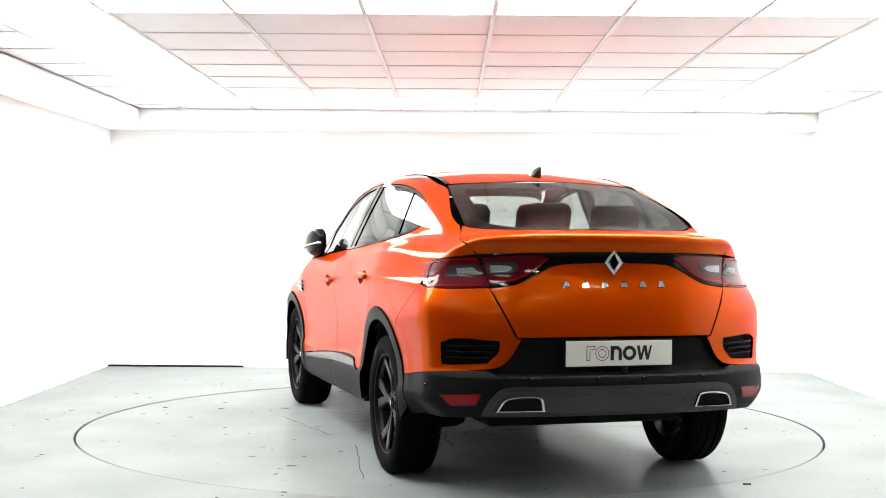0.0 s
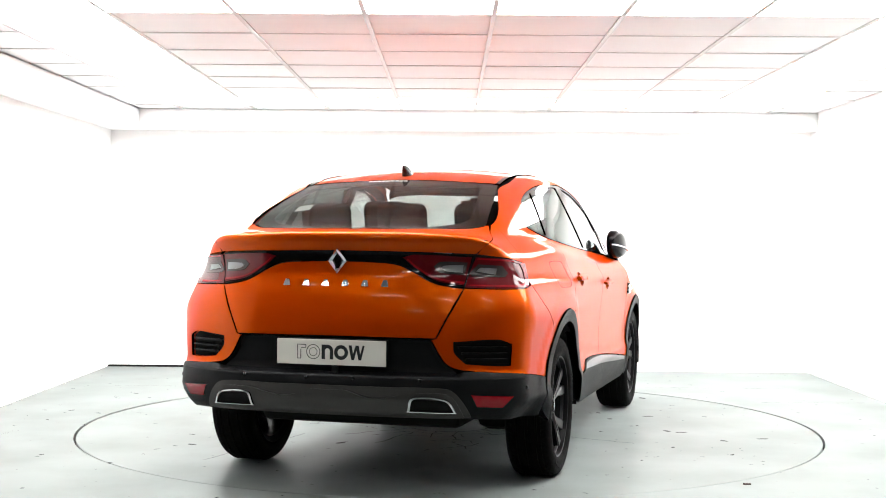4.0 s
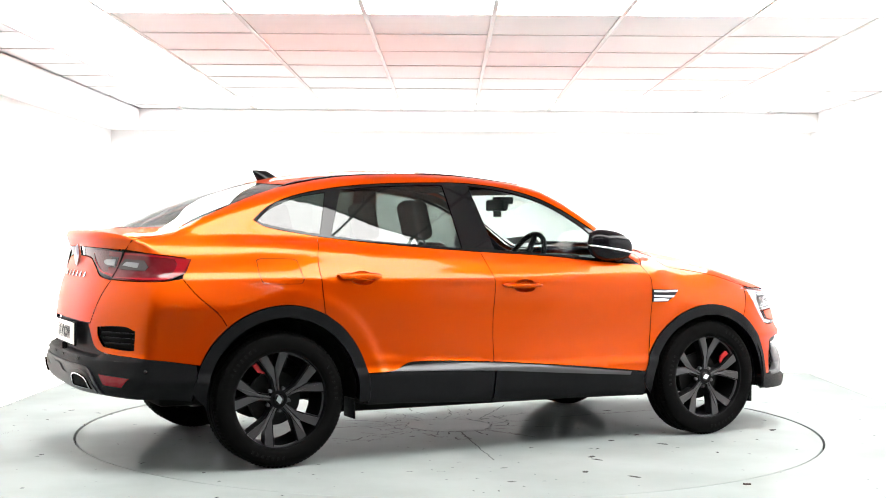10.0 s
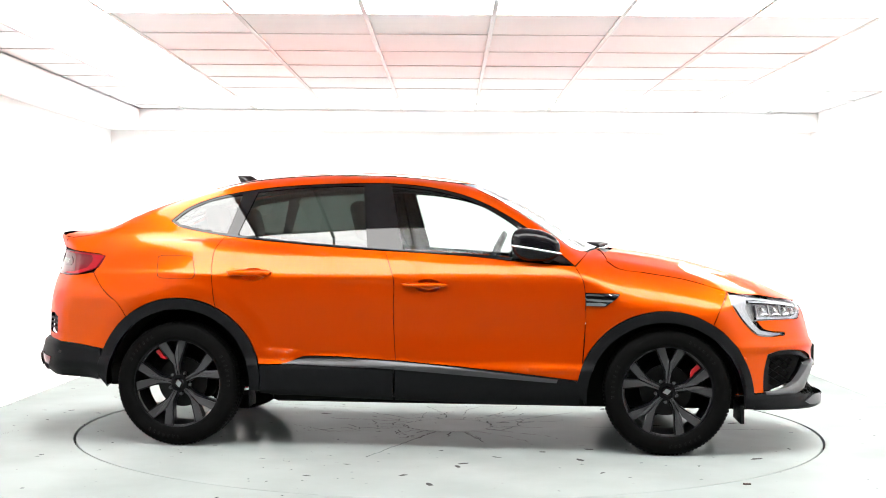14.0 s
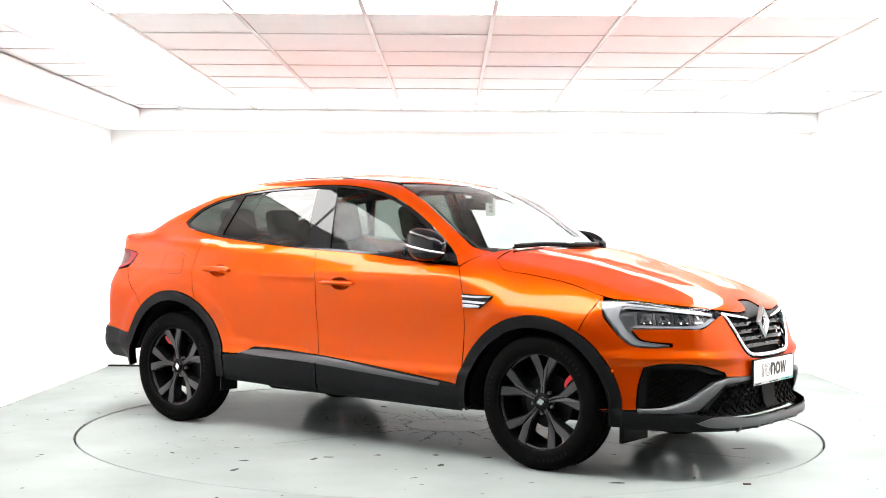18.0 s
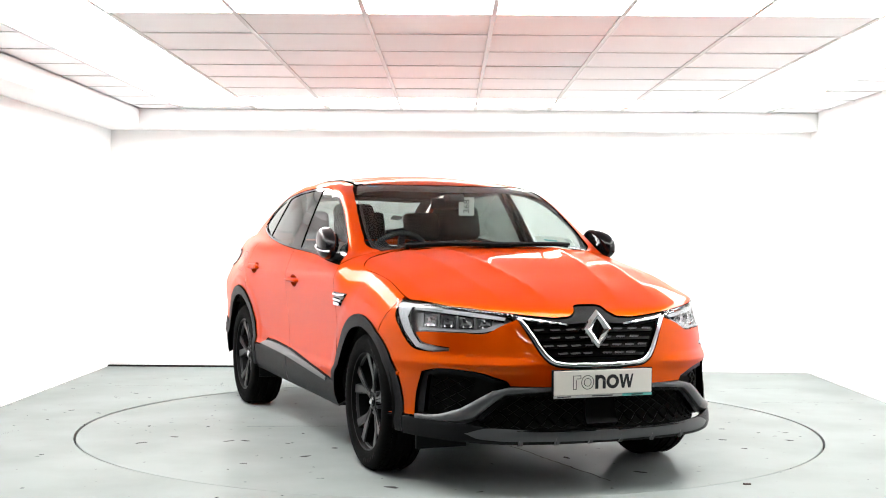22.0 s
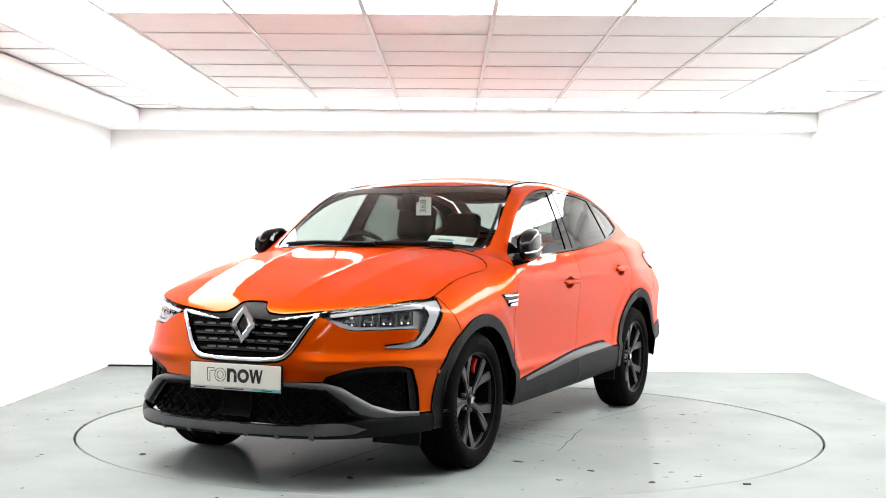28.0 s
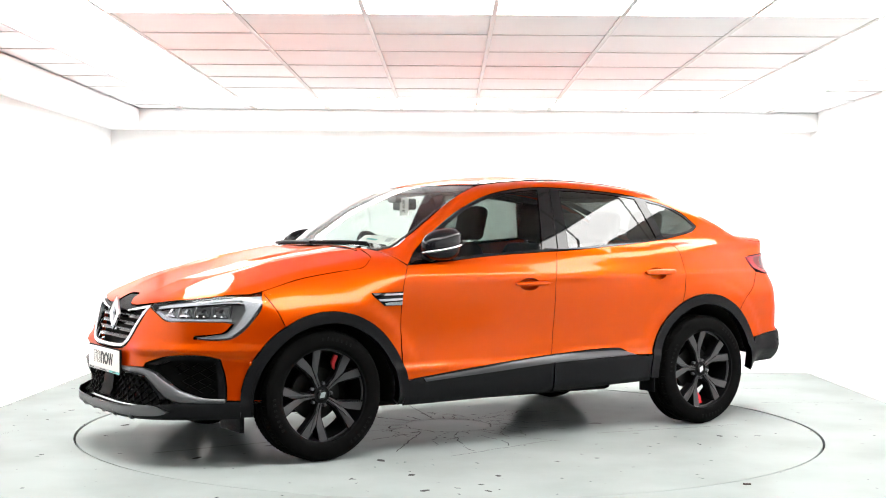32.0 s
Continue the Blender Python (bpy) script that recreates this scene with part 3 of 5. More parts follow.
def rounded(pts, gap=0.02, sharp=38):
    """A closed outline made smooth but for its sharp corners, with points about gap apart."""
    p = np.array(pts, float)
    n = len(p)
    keep = []
    for i in range(n):
        u, v = p[i] - p[i - 1], p[(i + 1) % n] - p[i]
        c = np.dot(u, v) / (np.linalg.norm(u) * np.linalg.norm(v) + 1e-12)
        keep.append(math.degrees(math.acos(max(-1, min(1, c)))) > sharp)
    out = []
    for i in range(n):
        j = (i + 1) % n
        a, b = p[i], p[j]
        L = np.linalg.norm(b - a)
        ta = b - a if keep[i] else (b - p[i - 1]) * L / (L + np.linalg.norm(a - p[i - 1]) + 1e-9)
        tb = b - a if keep[j] else (p[(j + 1) % n] - a) * L / (L + np.linalg.norm(p[(j + 1) % n] - b) + 1e-9)
        k = max(1, int(round(L / gap)))
        for s in np.arange(k) / k:
            out.append((2 * s ** 3 - 3 * s ** 2 + 1) * a + (s ** 3 - 2 * s ** 2 + s) * ta + (-2 * s ** 3 + 3 * s ** 2) * b + (s ** 3 - s ** 2) * tb)
    return np.array(out)


def shrink(p, d):
    """An outline moved inwards by d."""
    area = 0.5 * np.sum(p[:, 0] * np.roll(p[:, 1], -1) - np.roll(p[:, 0], -1) * p[:, 1])
    t = np.roll(p, -1, 0) - np.roll(p, 1, 0)
    t /= np.linalg.norm(t, axis=1)[:, None] + 1e-12
    nrm = np.stack([-t[:, 1], t[:, 0]], 1) * (1 if area > 0 else -1)
    return p + nrm * d


def inside(poly, q):
    x, y = q[:, 0], q[:, 1]
    r = np.zeros(len(q), bool)
    x1, y1 = poly[:, 0], poly[:, 1]
    x2, y2 = np.roll(x1, -1), np.roll(y1, -1)
    for a, b, c, d in zip(x1, y1, x2, y2):
        if b != d:
            r ^= ((b > y) != (d > y)) & (x < (c - a) * (y - b) / (d - b) + a)
    return r


def fill(poly, cell, holes=()):
    """A triangle mesh inside an outline, with a regular grid within."""
    from mathutils.geometry import delaunay_2d_cdt
    loops = [poly, *holes]
    lo, hi = poly.min(0), poly.max(0)
    gx, gy = np.meshgrid(np.arange(lo[0] + cell[0] / 2, hi[0], cell[0]), np.arange(lo[1] + cell[1] / 2, hi[1], cell[1]))
    g = np.stack([gx.ravel(), gy.ravel()], 1)
    ok = inside(poly, g)
    for h in holes:
        ok &= ~inside(h, g)
    rim = np.concatenate([np.concatenate([l, (l + np.roll(l, -1, 0)) / 2]) for l in loops])
    g = g[ok]
    if len(g):
        sc = np.array([1 / cell[0], 1 / cell[1]])
        near = np.min(np.linalg.norm((g[:, None] - rim[None]) * sc, axis=2), axis=1)
        g = g[near > 0.45]
    pts, edges, k = [], [], 0
    for l in loops:
        pts += [Vector(v) for v in l]
        edges += [(k + i, k + (i + 1) % len(l)) for i in range(len(l))]
        k += len(l)
    pts += [Vector(v) for v in g]
    v, e, f, ov, oe, of = delaunay_2d_cdt(pts, edges, [], 0, 1e-7)
    v = np.array([(a.x, a.y) for a in v])
    f = np.array([t for t in f if len(t) == 3])
    c = v[f].mean(1)
    ok = inside(poly, c)
    for h in holes:
        ok &= ~inside(h, c)
    back = {}
    for i, l in enumerate(ov):
        for j in l:
            back[j] = i
    rings, k = [], 0
    for l in loops:
        rings.append([back[k + i] for i in range(len(l))])
        k += len(l)
    return v, f[ok], rings


def skin(name, proj, pts, mat, parent, label="", cell=0.03, gap=0.0019, proud=0.0, thick=0.012, holes=(), bulge=0.0, mirror=False, sharp=38, sym=False):
    """A sheet of the body inside an outline. Outline points are (a, b) in proj, or (a, b, other) in another projection.
    mirror: the same again on the car's right. sym: the outline's left half, from centre line to centre line. proud: how far it stands off the surface."""
    def to2(pp):
        out = np.array([q[:2] for q in pp], float)
        for o in {q[2] for q in pp if len(q) == 3}:
            i = [k for k, q in enumerate(pp) if len(q) == 3 and q[2] == o]
            out[i] = flat(proj, onto(o, out[i]))
        if sym:
            k = 1 if proj in "thd" else 0
            m = out[::-1].copy()
            m[:, k] *= -1
            out = np.concatenate([out, m[np.abs(m[:, k]) > 1e-4]])
        return out
    deg = proj in "FR"
    sx = np.array([0.9 * math.pi / 180, 1.0]) if deg else np.ones(2)
    poly = shrink(rounded(to2(pts) * sx, cell * 0.7, sharp), gap)
    hol = [shrink(rounded(to2(h) * sx, cell * 0.7, sharp), -gap) for h in holes]
    v2, f, rings = fill(poly, (cell, cell), hol)
    p = onto(proj, v2 / sx)
    nr = grad(p)
    p = p + nr * proud
    if bulge:
        rim = np.concatenate([poly, (poly + np.roll(poly, -1, 0)) / 2])
        dist = np.min(np.linalg.norm(v2[:, None] - rim[None], axis=2), axis=1)
        p = p + nr * (bulge * np.clip(dist / 0.016, 0, 1) ** 0.5)[:, None]
    # wind the faces outwards
    c = np.cross(p[f[:, 1]] - p[f[:, 0]], p[f[:, 2]] - p[f[:, 0]])
    flip = np.einsum("ij,ij->i", c, nr[f[:, 0]]) < 0
    f[flip] = f[flip][:, ::-1]
    V, N, faces = [p], [nr], [f]
    k = len(p)
    for r in rings:
        r = np.array(r)
        q, m = p[r], nr[r]
        t = np.roll(q, -1, 0) - np.roll(q, 1, 0)
        t /= np.linalg.norm(t, axis=1)[:, None] + 1e-12
        out = np.cross(t, m)
        V += [q, q - m * thick]
        N += [out, out]
        n = len(r)
        i = np.arange(n)
        j = (i + 1) % n
        faces.append(np.stack([k + i, k + j, k + n + j], 1))
        faces.append(np.stack([k + i, k + n + j, k + n + i], 1))
        k += 2 * n
    V, N, f = np.concatenate(V), np.concatenate(N), np.concatenate(faces)
    # rim normals point away from the sheet whichever way the outline runs
    obs = []
    for s in ((1, -1) if mirror else (1,)):
        Vs, Ns, fs = V * [1, s, 1], N * [1, s, 1], (f if s == 1 else f[:, ::-1])
        me = bpy.data.meshes.new(name)
        me.from_pydata(Vs.tolist(), [], fs.tolist())
        me.shade_smooth()
        if bulge == 0:
            me.normals_split_custom_set_from_vertices(Ns.tolist())
        me.materials.append(mat)
        ob = new(name, me)
        if parent:
            ob.parent = parent
        obs.append(tagged(ob, label))
    return obs if mirror else obs[0]


car = new("car")
tagged(car, "orange metallic coupe SUV with black cladding and dark alloy wheels", "car")


def arc(which, *degrees):
    """Points on a wheel arch's outer edge, in side view."""
    cx, cz, r = (-1.348, 0.362, 0.468) if which == "R" else (1.345, 0.304, 0.483)
    return [(cx + r * math.cos(radians(a)), cz + r * math.sin(radians(a))) for a in degrees]


def tag(pts, proj):
    return [(a, b, proj) for a, b in pts]


# feature lines in side view
DLO_TOP = [(-1.455, 1.262), (-1.36, 1.338), (-1.205, 1.398), (-0.955, 1.446), (-0.704, 1.470), (-0.421, 1.482), (-0.20, 1.484), (0.022, 1.464), (0.213, 1.423), (0.373, 1.360), (0.534, 1.270), (0.695, 1.160), (0.855, 1.026)]
DLO_LOW = [(0.855, 1.026), (0.536, 1.050), (0.28, 1.075), (-0.15, 1.099), (-0.576, 1.126), (-0.891, 1.153), (-1.173, 1.186), (-1.391, 1.226), (-1.455, 1.262)]
B_LINE = [(-0.195, 1.100), (-0.165, 1.02), (-0.138, 0.94), (-0.140, 0.745), (-0.128, 0.496)]
A_LINE = [(0.858, 1.022), (0.903, 0.936), (0.914, 0.749), (0.895, 0.44)]
C_LINE = [(-1.12, 1.177), (-1.16, 1.079), (-1.155, 0.925), (-1.137, 0.785)]
HOOD_LINE = [(1.685, 0.893), (1.464, 0.955), (1.238, 0.992), (1.09, 1.015), (1.03, 1.055), (0.985, 1.12)]
WS_TOP = (0.205, 0.553)
WS_EDGE = [(0.84, 0.672), (0.755, 0.674), (0.679, 0.666), (0.574, 0.649), (0.457, 0.624), (0.318, 0.592)]
RG_TOP, RG_LOW = (-1.245, 0.525), (-1.79, 0.598)
SEAM_S = [(-1.845, 0.618, "t"), (-1.949, 0.656, "t"), (-2.035, 0.668, "t"), (0.645, 1.135, "r"), (0.622, 1.104, "r")]
# headlight outline, wrapped corner (degrees, z)
LAMP_TOP = [(58.5, 0.886), (50.2, 0.878), (39.8, 0.860), (30.6, 0.844), (22.7, 0.827)]
LAMP_LOW = [(21.4, 0.803), (25.3, 0.775), (29.3, 0.738), (34.5, 0.738), (45.4, 0.738), (48.3, 0.733), (47.5, 0.713), (45.6, 0.684), (38.1, 0.668)]
LAMP_OUT = [(38.1, 0.653), (43.5, 0.647), (48.4, 0.657), (51.0, 0.69), (53.3, 0.735), (56.0, 0.81)]
SEAM_F = [(1.64, 0.80)]
# tail lamp outline, wrapped corner (degrees, z)
TAIL_TOP = [(54.6, 1.061), (44.2, 1.086), (36.0, 1.094)]
TAIL_LOW = [(32.6, 0.956), (37.0, 0.953), (42.2, 0.950), (49.4, 0.953), (53.8, 0.990)]
SEAM_R = [(-1.860, 0.966), (-1.795, 0.88), (-1.69, 0.785)]
DOOR_LOW = [(-0.128, 0.496), (0.30, 0.462), (0.77, 0.415), (0.895, 0.40)]


def cup(x, z):
    """Outline of a handle recess in a door."""
    return [(x + 0.070 * math.cos(a), z + 0.036 * math.sin(a)) for a in np.linspace(0, 2 * math.pi, 14, endpoint=False)]


def orange():
    """The painted panels."""
    skin("front_fender", "s", A_LINE + arc("F", 168, 155, 142, 130, 118, 106, 94, 82, 70, 58) + SEAM_F + HOOD_LINE + [(0.93, 1.10)], M_PAINT, car, mirror=True)
    fd = skin("front_door", "s", B_LINE + DOOR_LOW[1:] + A_LINE[:0:-1] + DLO_LOW[:4], M_PAINT, car, mirror=True, holes=[cup(0.0535, 0.912)])
    rd = skin("rear_door", "s", B_LINE[::-1] + [(-0.576, 1.126), (-0.891, 1.153)] + C_LINE + arc("R", 60, 50, 40, 30, 20, 13) + [(-0.74, 0.472), (-0.63, 0.514)], M_PAINT, car, mirror=True, holes=[cup(-0.927, 0.964)])
    frame_line = C_LINE[::-1] + DLO_LOW[7:] + DLO_TOP[1:] + [(0.93, 1.10), *tag(WS_EDGE, "t"), (*WS_TOP, "t"), (0.05, 0.532, "t"), (-0.1, 0.525, "t"), (-0.5, 0.522, "t"), (-0.9, 0.52, "t"), (*RG_TOP, "t"), (-1.5, 0.565, "t"), (*RG_LOW, "t"), (-1.80, 1.16), (-1.832, 1.07), (-1.835, 1.02)] + SEAM_R + arc("R", 130, 120, 110, 100, 90, 80, 70, 62)
    skin("side_frame", "s", frame_line, M_PAINT, car, mirror=True, cell=0.022)
    skin("pillar_trim", "s", frame_line, M_INT, car, "dark inner pillar trim", mirror=True, proud=-0.024, gap=0.006, thick=0.004, cell=0.045)
    skin("rear_corner", "R", [(-1.775, 0.605, "t")] + SEAM_S + [(44.2, 1.088), (54.8, 1.063), (-1.820, 1.066, "s"), (-1.785, 1.16, "s")], M_PAINT, car, mirror=True, cell=0.02, proud=-0.0005)
    skin("hood", "h", [(1.10, 0, "t"), (1.075, 0.4, "t"), (1.03, 0.6, "t")] + tag(HOOD_LINE[::-1], "s") + tag(LAMP_TOP[1:], "F") + tag([(0.22, 0.808), (0.125, 0.812), (0.090, 0.834), (0.072, 0.857), (0.05, 0.863), (0, 0.864)], "f"), M_PAINT, car, sym=True, cell=0.02)
    skin("roof", "t", [(0.31, 0), (0.29, 0.25), (WS_TOP[0], 0.505), (-0.1, 0.497), (-0.5, 0.494), (-0.9, 0.494), (-1.225, 0.498), (-1.27, 0.3), (-1.285, 0)], M_PAINT, car, sym=True)
    # the spoiler's upper side, rolled over its lip, and its rear face below the lip
    lip = []
    for y in (0.0, 0.15, 0.30, 0.45, 0.55, 0.61, 0.64):
        zs = np.linspace(1.225, 1.12, 70)
        hit = onto("r", np.stack([0 * zs + y, zs], 1))[:, 0] < -2.03
        lip.append((y, zs[np.argmax(hit)] - 0.007))
    skin("spoiler", "d", [(-1.995, 0, "t"), (-1.98, 0.25, "t"), (-1.866, 0.515, "t"), (*RG_LOW, "t")] + SEAM_S[:3] + tag(lip[::-1], "r"), M_PAINT, car, sym=True, thick=0.02, cell=0.022, gap=0.0009)
    skin("spoiler_face", "r", lip + [SEAM_S[2], (0.648, 1.135), (0.615, 1.106), (0.45, 1.112), (0.25, 1.116), (0, 1.118)], M_PAINT, car, sym=True, thick=0.02, cell=0.018, gap=0.0006)
    skin("tailgate", "r", [(0, 0.737), (0.471, 0.735), (0.516, 0.827), (0.577, 0.953), (0.453, 0.975), (0.352, 1.026), (0.277, 1.057), (0.15, 1.067), (0, 1.070)], M_PAINT, car, sym=True)
    skin("front_bumper", "F", [(0, 0.49), (11, 0.49), (23.2, 0.50), (24, 0.522), (31, 0.561), (40.6, 0.570), (45.5, 0.552), (47.0, 0.45), (47.4, 0.345)] + tag([(1.72, 0.342), (1.785, 0.348)], "s") + tag(arc("F", 10, 20, 30, 40, 50, 58) + SEAM_F + [HOOD_LINE[0]], "s")
         + LAMP_OUT[::-1] + LAMP_LOW[::-1] + tag([(0.352, 0.733), (0.297, 0.638), (0.257, 0.598), (0.205, 0.581), (0, 0.572)], "f"), M_PAINT, car, sym=True, cell=0.018)
    skin("rear_bumper", "R", TAIL_LOW[3::-1] + tag([(0.520, 0.827), (0.474, 0.735)], "r") + [(24.5, 0.729), (27.8, 0.627), (31.0, 0.598), (46.0, 0.575)] + tag([(-1.80, 0.54)] + arc("R", 158, 150, 140, 130) + SEAM_R[::-1], "s"),
         M_PAINT, car, mirror=True, cell=0.025, holes=[[(43.1, 0.708), (39.8, 0.729), (29.6, 0.720), (29.9, 0.672), (32.4, 0.625), (40.0, 0.614), (42.8, 0.614)]])
    return fd, rd


def hood_gutters():
    """Painted channels under the gaps beside the hood."""
    line = HOOD_LINE[1:]
    skin("hood_gutter", "s", [(x + 0.012, z + 0.022) for x, z in line] + [(x - 0.012, z - 0.022) for x, z in line[::-1]], M_PAINT, car, mirror=True, proud=-0.006, thick=0.004, cell=0.014)


def cladding():
    """Black plastic along the sills, round the wheel arches and on the bumpers."""
    skin("sill_cladding", "s", [(-0.132, 0.494)] + [(-0.63, 0.511), (-0.74, 0.469)] + arc("R", 12, 4, -4) + [(-0.885, 0.305), (-0.14, 0.276)], M_CLAD, car, mirror=True, cell=0.025, proud=0.004)
    skin("sill_cladding", "s", [(-0.124, 0.493), (0.30, 0.459), (0.77, 0.412), (0.899, 0.397)] + [(0.884, 0.262), (-0.132, 0.276)], M_CLAD, car, mirror=True, cell=0.025, proud=0.004)
    skin("sill_strip", "s", [(-0.765, 0.468), (-0.62, 0.502), (-0.13, 0.486), (0.30, 0.452), (0.77, 0.408), (0.76, 0.388), (0.30, 0.418), (-0.13, 0.447), (-0.62, 0.463)], M_STRIP, car, "satin grey trim strip along the sill", mirror=True, cell=0.012, proud=0.010, thick=0.01)
    for w, (cx, cz, a, b) in {"R": (-1.348, 0.355, 0.405, 0.412), "F": (1.345, 0.300, 0.420, 0.425)}.items():
        out = arc(w, *range(-5, 184, 9))
        ins = [(cx + a * math.cos(radians(t)), cz + b * math.sin(radians(t))) for t in range(184, -6, -9)]
        skin("arch_cladding", "s", out + ins, M_CLAD, car, mirror=True, cell=0.022, proud=0.009, thick=0.05, sharp=50)
    lip = skin("front_lip", "F", [(0, 0.300), (14, 0.302), (28, 0.316), (35, 0.328), (47.5, 0.338), (1.72, 0.334, "s"), (1.812, 0.334, "s"), (1.822, 0.255, "s"), (50, 0.255), (28, 0.243), (0, 0.236)], M_CLAD, car, sym=True, cell=0.02, proud=0.006, thick=0.03)
    skin("skid_plate", "F", [(0, 0.296), (14, 0.299), (28, 0.313), (33.5, 0.285), (30, 0.262), (14, 0.254), (0, 0.251)], M_SATIN, lip, "satin grey skid plate", sym=True, cell=0.015, proud=0.012, thick=0.01)
    for y in (-0.42, -0.25, -0.08, 0.08, 0.25, 0.42):
        skin("rib", "f", [(y - 0.012, 0.240), (y + 0.012, 0.240), (y + 0.009, 0.270), (y - 0.009, 0.270)], M_SATIN, lip, cell=0.01, proud=0.012, thick=0.012)
    for s in (1, -1):
        skin("slot", "F", [(s * 3, 0.289), (s * 18, 0.294), (s * 22, 0.302), (s * 18, 0.304), (s * 3, 0.297)], M_GLOSS, lip, cell=0.01, proud=0.016)
    skin("rear_panel", "R", [(0, 0.735), (24.3, 0.729), (27.6, 0.627), (30.8, 0.590), (0, 0.580)], M_CLAD, car, sym=True, cell=0.025, proud=-0.034, thick=0.03)
    band = skin("rear_cladding", "R", [(0, 0.560), (31.0, 0.566), (46.0, 0.572)] + tag([(-1.803, 0.539)] + arc("R", 166, 173, 178) + [(-1.815, 0.362)], "s") + [(52.0, 0.366), (34, 0.385), (0, 0.389)], M_CLAD, car, sym=True, cell=0.025, gap=0.0005, proud=0.006, thick=0.03)
    # sloping ledge on top of the bumper
    bm = bmesh.new()
    deg = np.linspace(-46, 46, 70)
    deep = np.where(np.abs(deg) < 30, 0.036, 0.002 + 0.034 * np.clip((32 - np.abs(deg)) / 2, 0, 1))
    rows = []
    for z, k in ((0.558, 0), (0.566, 0.06), (0.592, 1)):
        q = onto("R", np.stack([deg, z - 0.016 * np.clip((np.abs(deg) - 31) / 15, 0, 1) * (z > 0.56) + 0 * deg], 1))
        q = q + grad(q) * (0.006 - k * deep)[:, None]
        rows.append([bm.verts.new(v) for v in q])
    for u, v in zip(rows, rows[1:]):
        for i in range(len(u) - 1):
            bm.faces.new((u[i + 1], u[i], v[i], v[i + 1]))
    part("bumper_ledge", bm, M_CLAD, band, "sloping black step on the bumper", smooth=35)
    skin("skid_plate", "R", [(0, 0.524), (14, 0.524), (26, 0.524), (29, 0.511), (31.4, 0.462), (33.6, 0.396), (0, 0.396)], M_SKID, band, "dark grey rear skid plate", sym=True, cell=0.015, proud=0.013, thick=0.015)
    skin("skid_face", "R", [(0, 0.504), (4.5, 0.504), (9.0, 0.479), (13, 0.476), (16.5, 0.486), (19.5, 0.500), (27.3, 0.500), (29.3, 0.478), (32.0, 0.400), (0, 0.400)], M_SKID, band, sym=True, cell=0.013, proud=0.018, thick=0.008)
    for s in (1, -1):
        skin("exhaust_tip", "R", [(s * 30.2, 0.420), (s * 27.8, 0.474), (s * 20.2, 0.480), (s * 19.2, 0.424)], M_CHROME, band, "chrome exhaust trim", cell=0.012, proud=0.027, thick=0.03, sharp=80,
             holes=[[(s * 29.3, 0.427), (s * 27.4, 0.467), (s * 20.8, 0.473), (s * 20.0, 0.430)]])
        skin("exhaust_opening", "R", [(s * 29.9, 0.422), (s * 27.6, 0.472), (s * 20.4, 0.478), (s * 19.5, 0.426)], M_DARK, band, cell=0.015, proud=0.0195)
        skin("rear_reflector", "R", [(s * 42.8, 0.482), (s * 32.8, 0.494), (s * 34.3, 0.441), (s * 40.2, 0.434)], M_REDLENS, band, "red reflector", cell=0.012, proud=0.010, thick=0.01)
        for a, z in ((46.5, 0.515), (22.0, 0.553), (6.0, 0.553)):
            p = onto("R", [(s * a, z)])[0]
            bm = bmesh.new()
            bmesh.ops.create_uvsphere(bm, u_segments=12, v_segments=6, radius=0.011, matrix=Matrix.Translation(p))
            part("parking_sensor", bm, M_GLOSS, band, smooth=60)
    bm = bmesh.new()
    box(bm, -2.292, -2.268, -0.035, -0.005, 0.572, 0.606, bevel=0.004)
    part("tow_switch", bm, M_DARK, car)
    # vents in the rear bumper
    for s in (1, -1):
        v = skin("rear_vent", "R", [(s * 43.5, 0.708), (s * 40.0, 0.732), (s * 29.3, 0.723), (s * 29.6, 0.670), (s * 32.1, 0.621), (s * 40.0, 0.610), (s * 43.2, 0.610)], M_DARK, car, cell=0.02, proud=-0.022, thick=0.01)
        for k, z in enumerate((0.694, 0.668, 0.642)):
            a0 = 30.6 + 0.8 * k
            skin("slat", "R", [(s * a0, z - 0.004), (s * 42.3, z - 0.004), (s * 42.3, z + 0.006), (s * a0, z + 0.008)], M_CLAD, v, cell=0.012, proud=-0.004, thick=0.014)


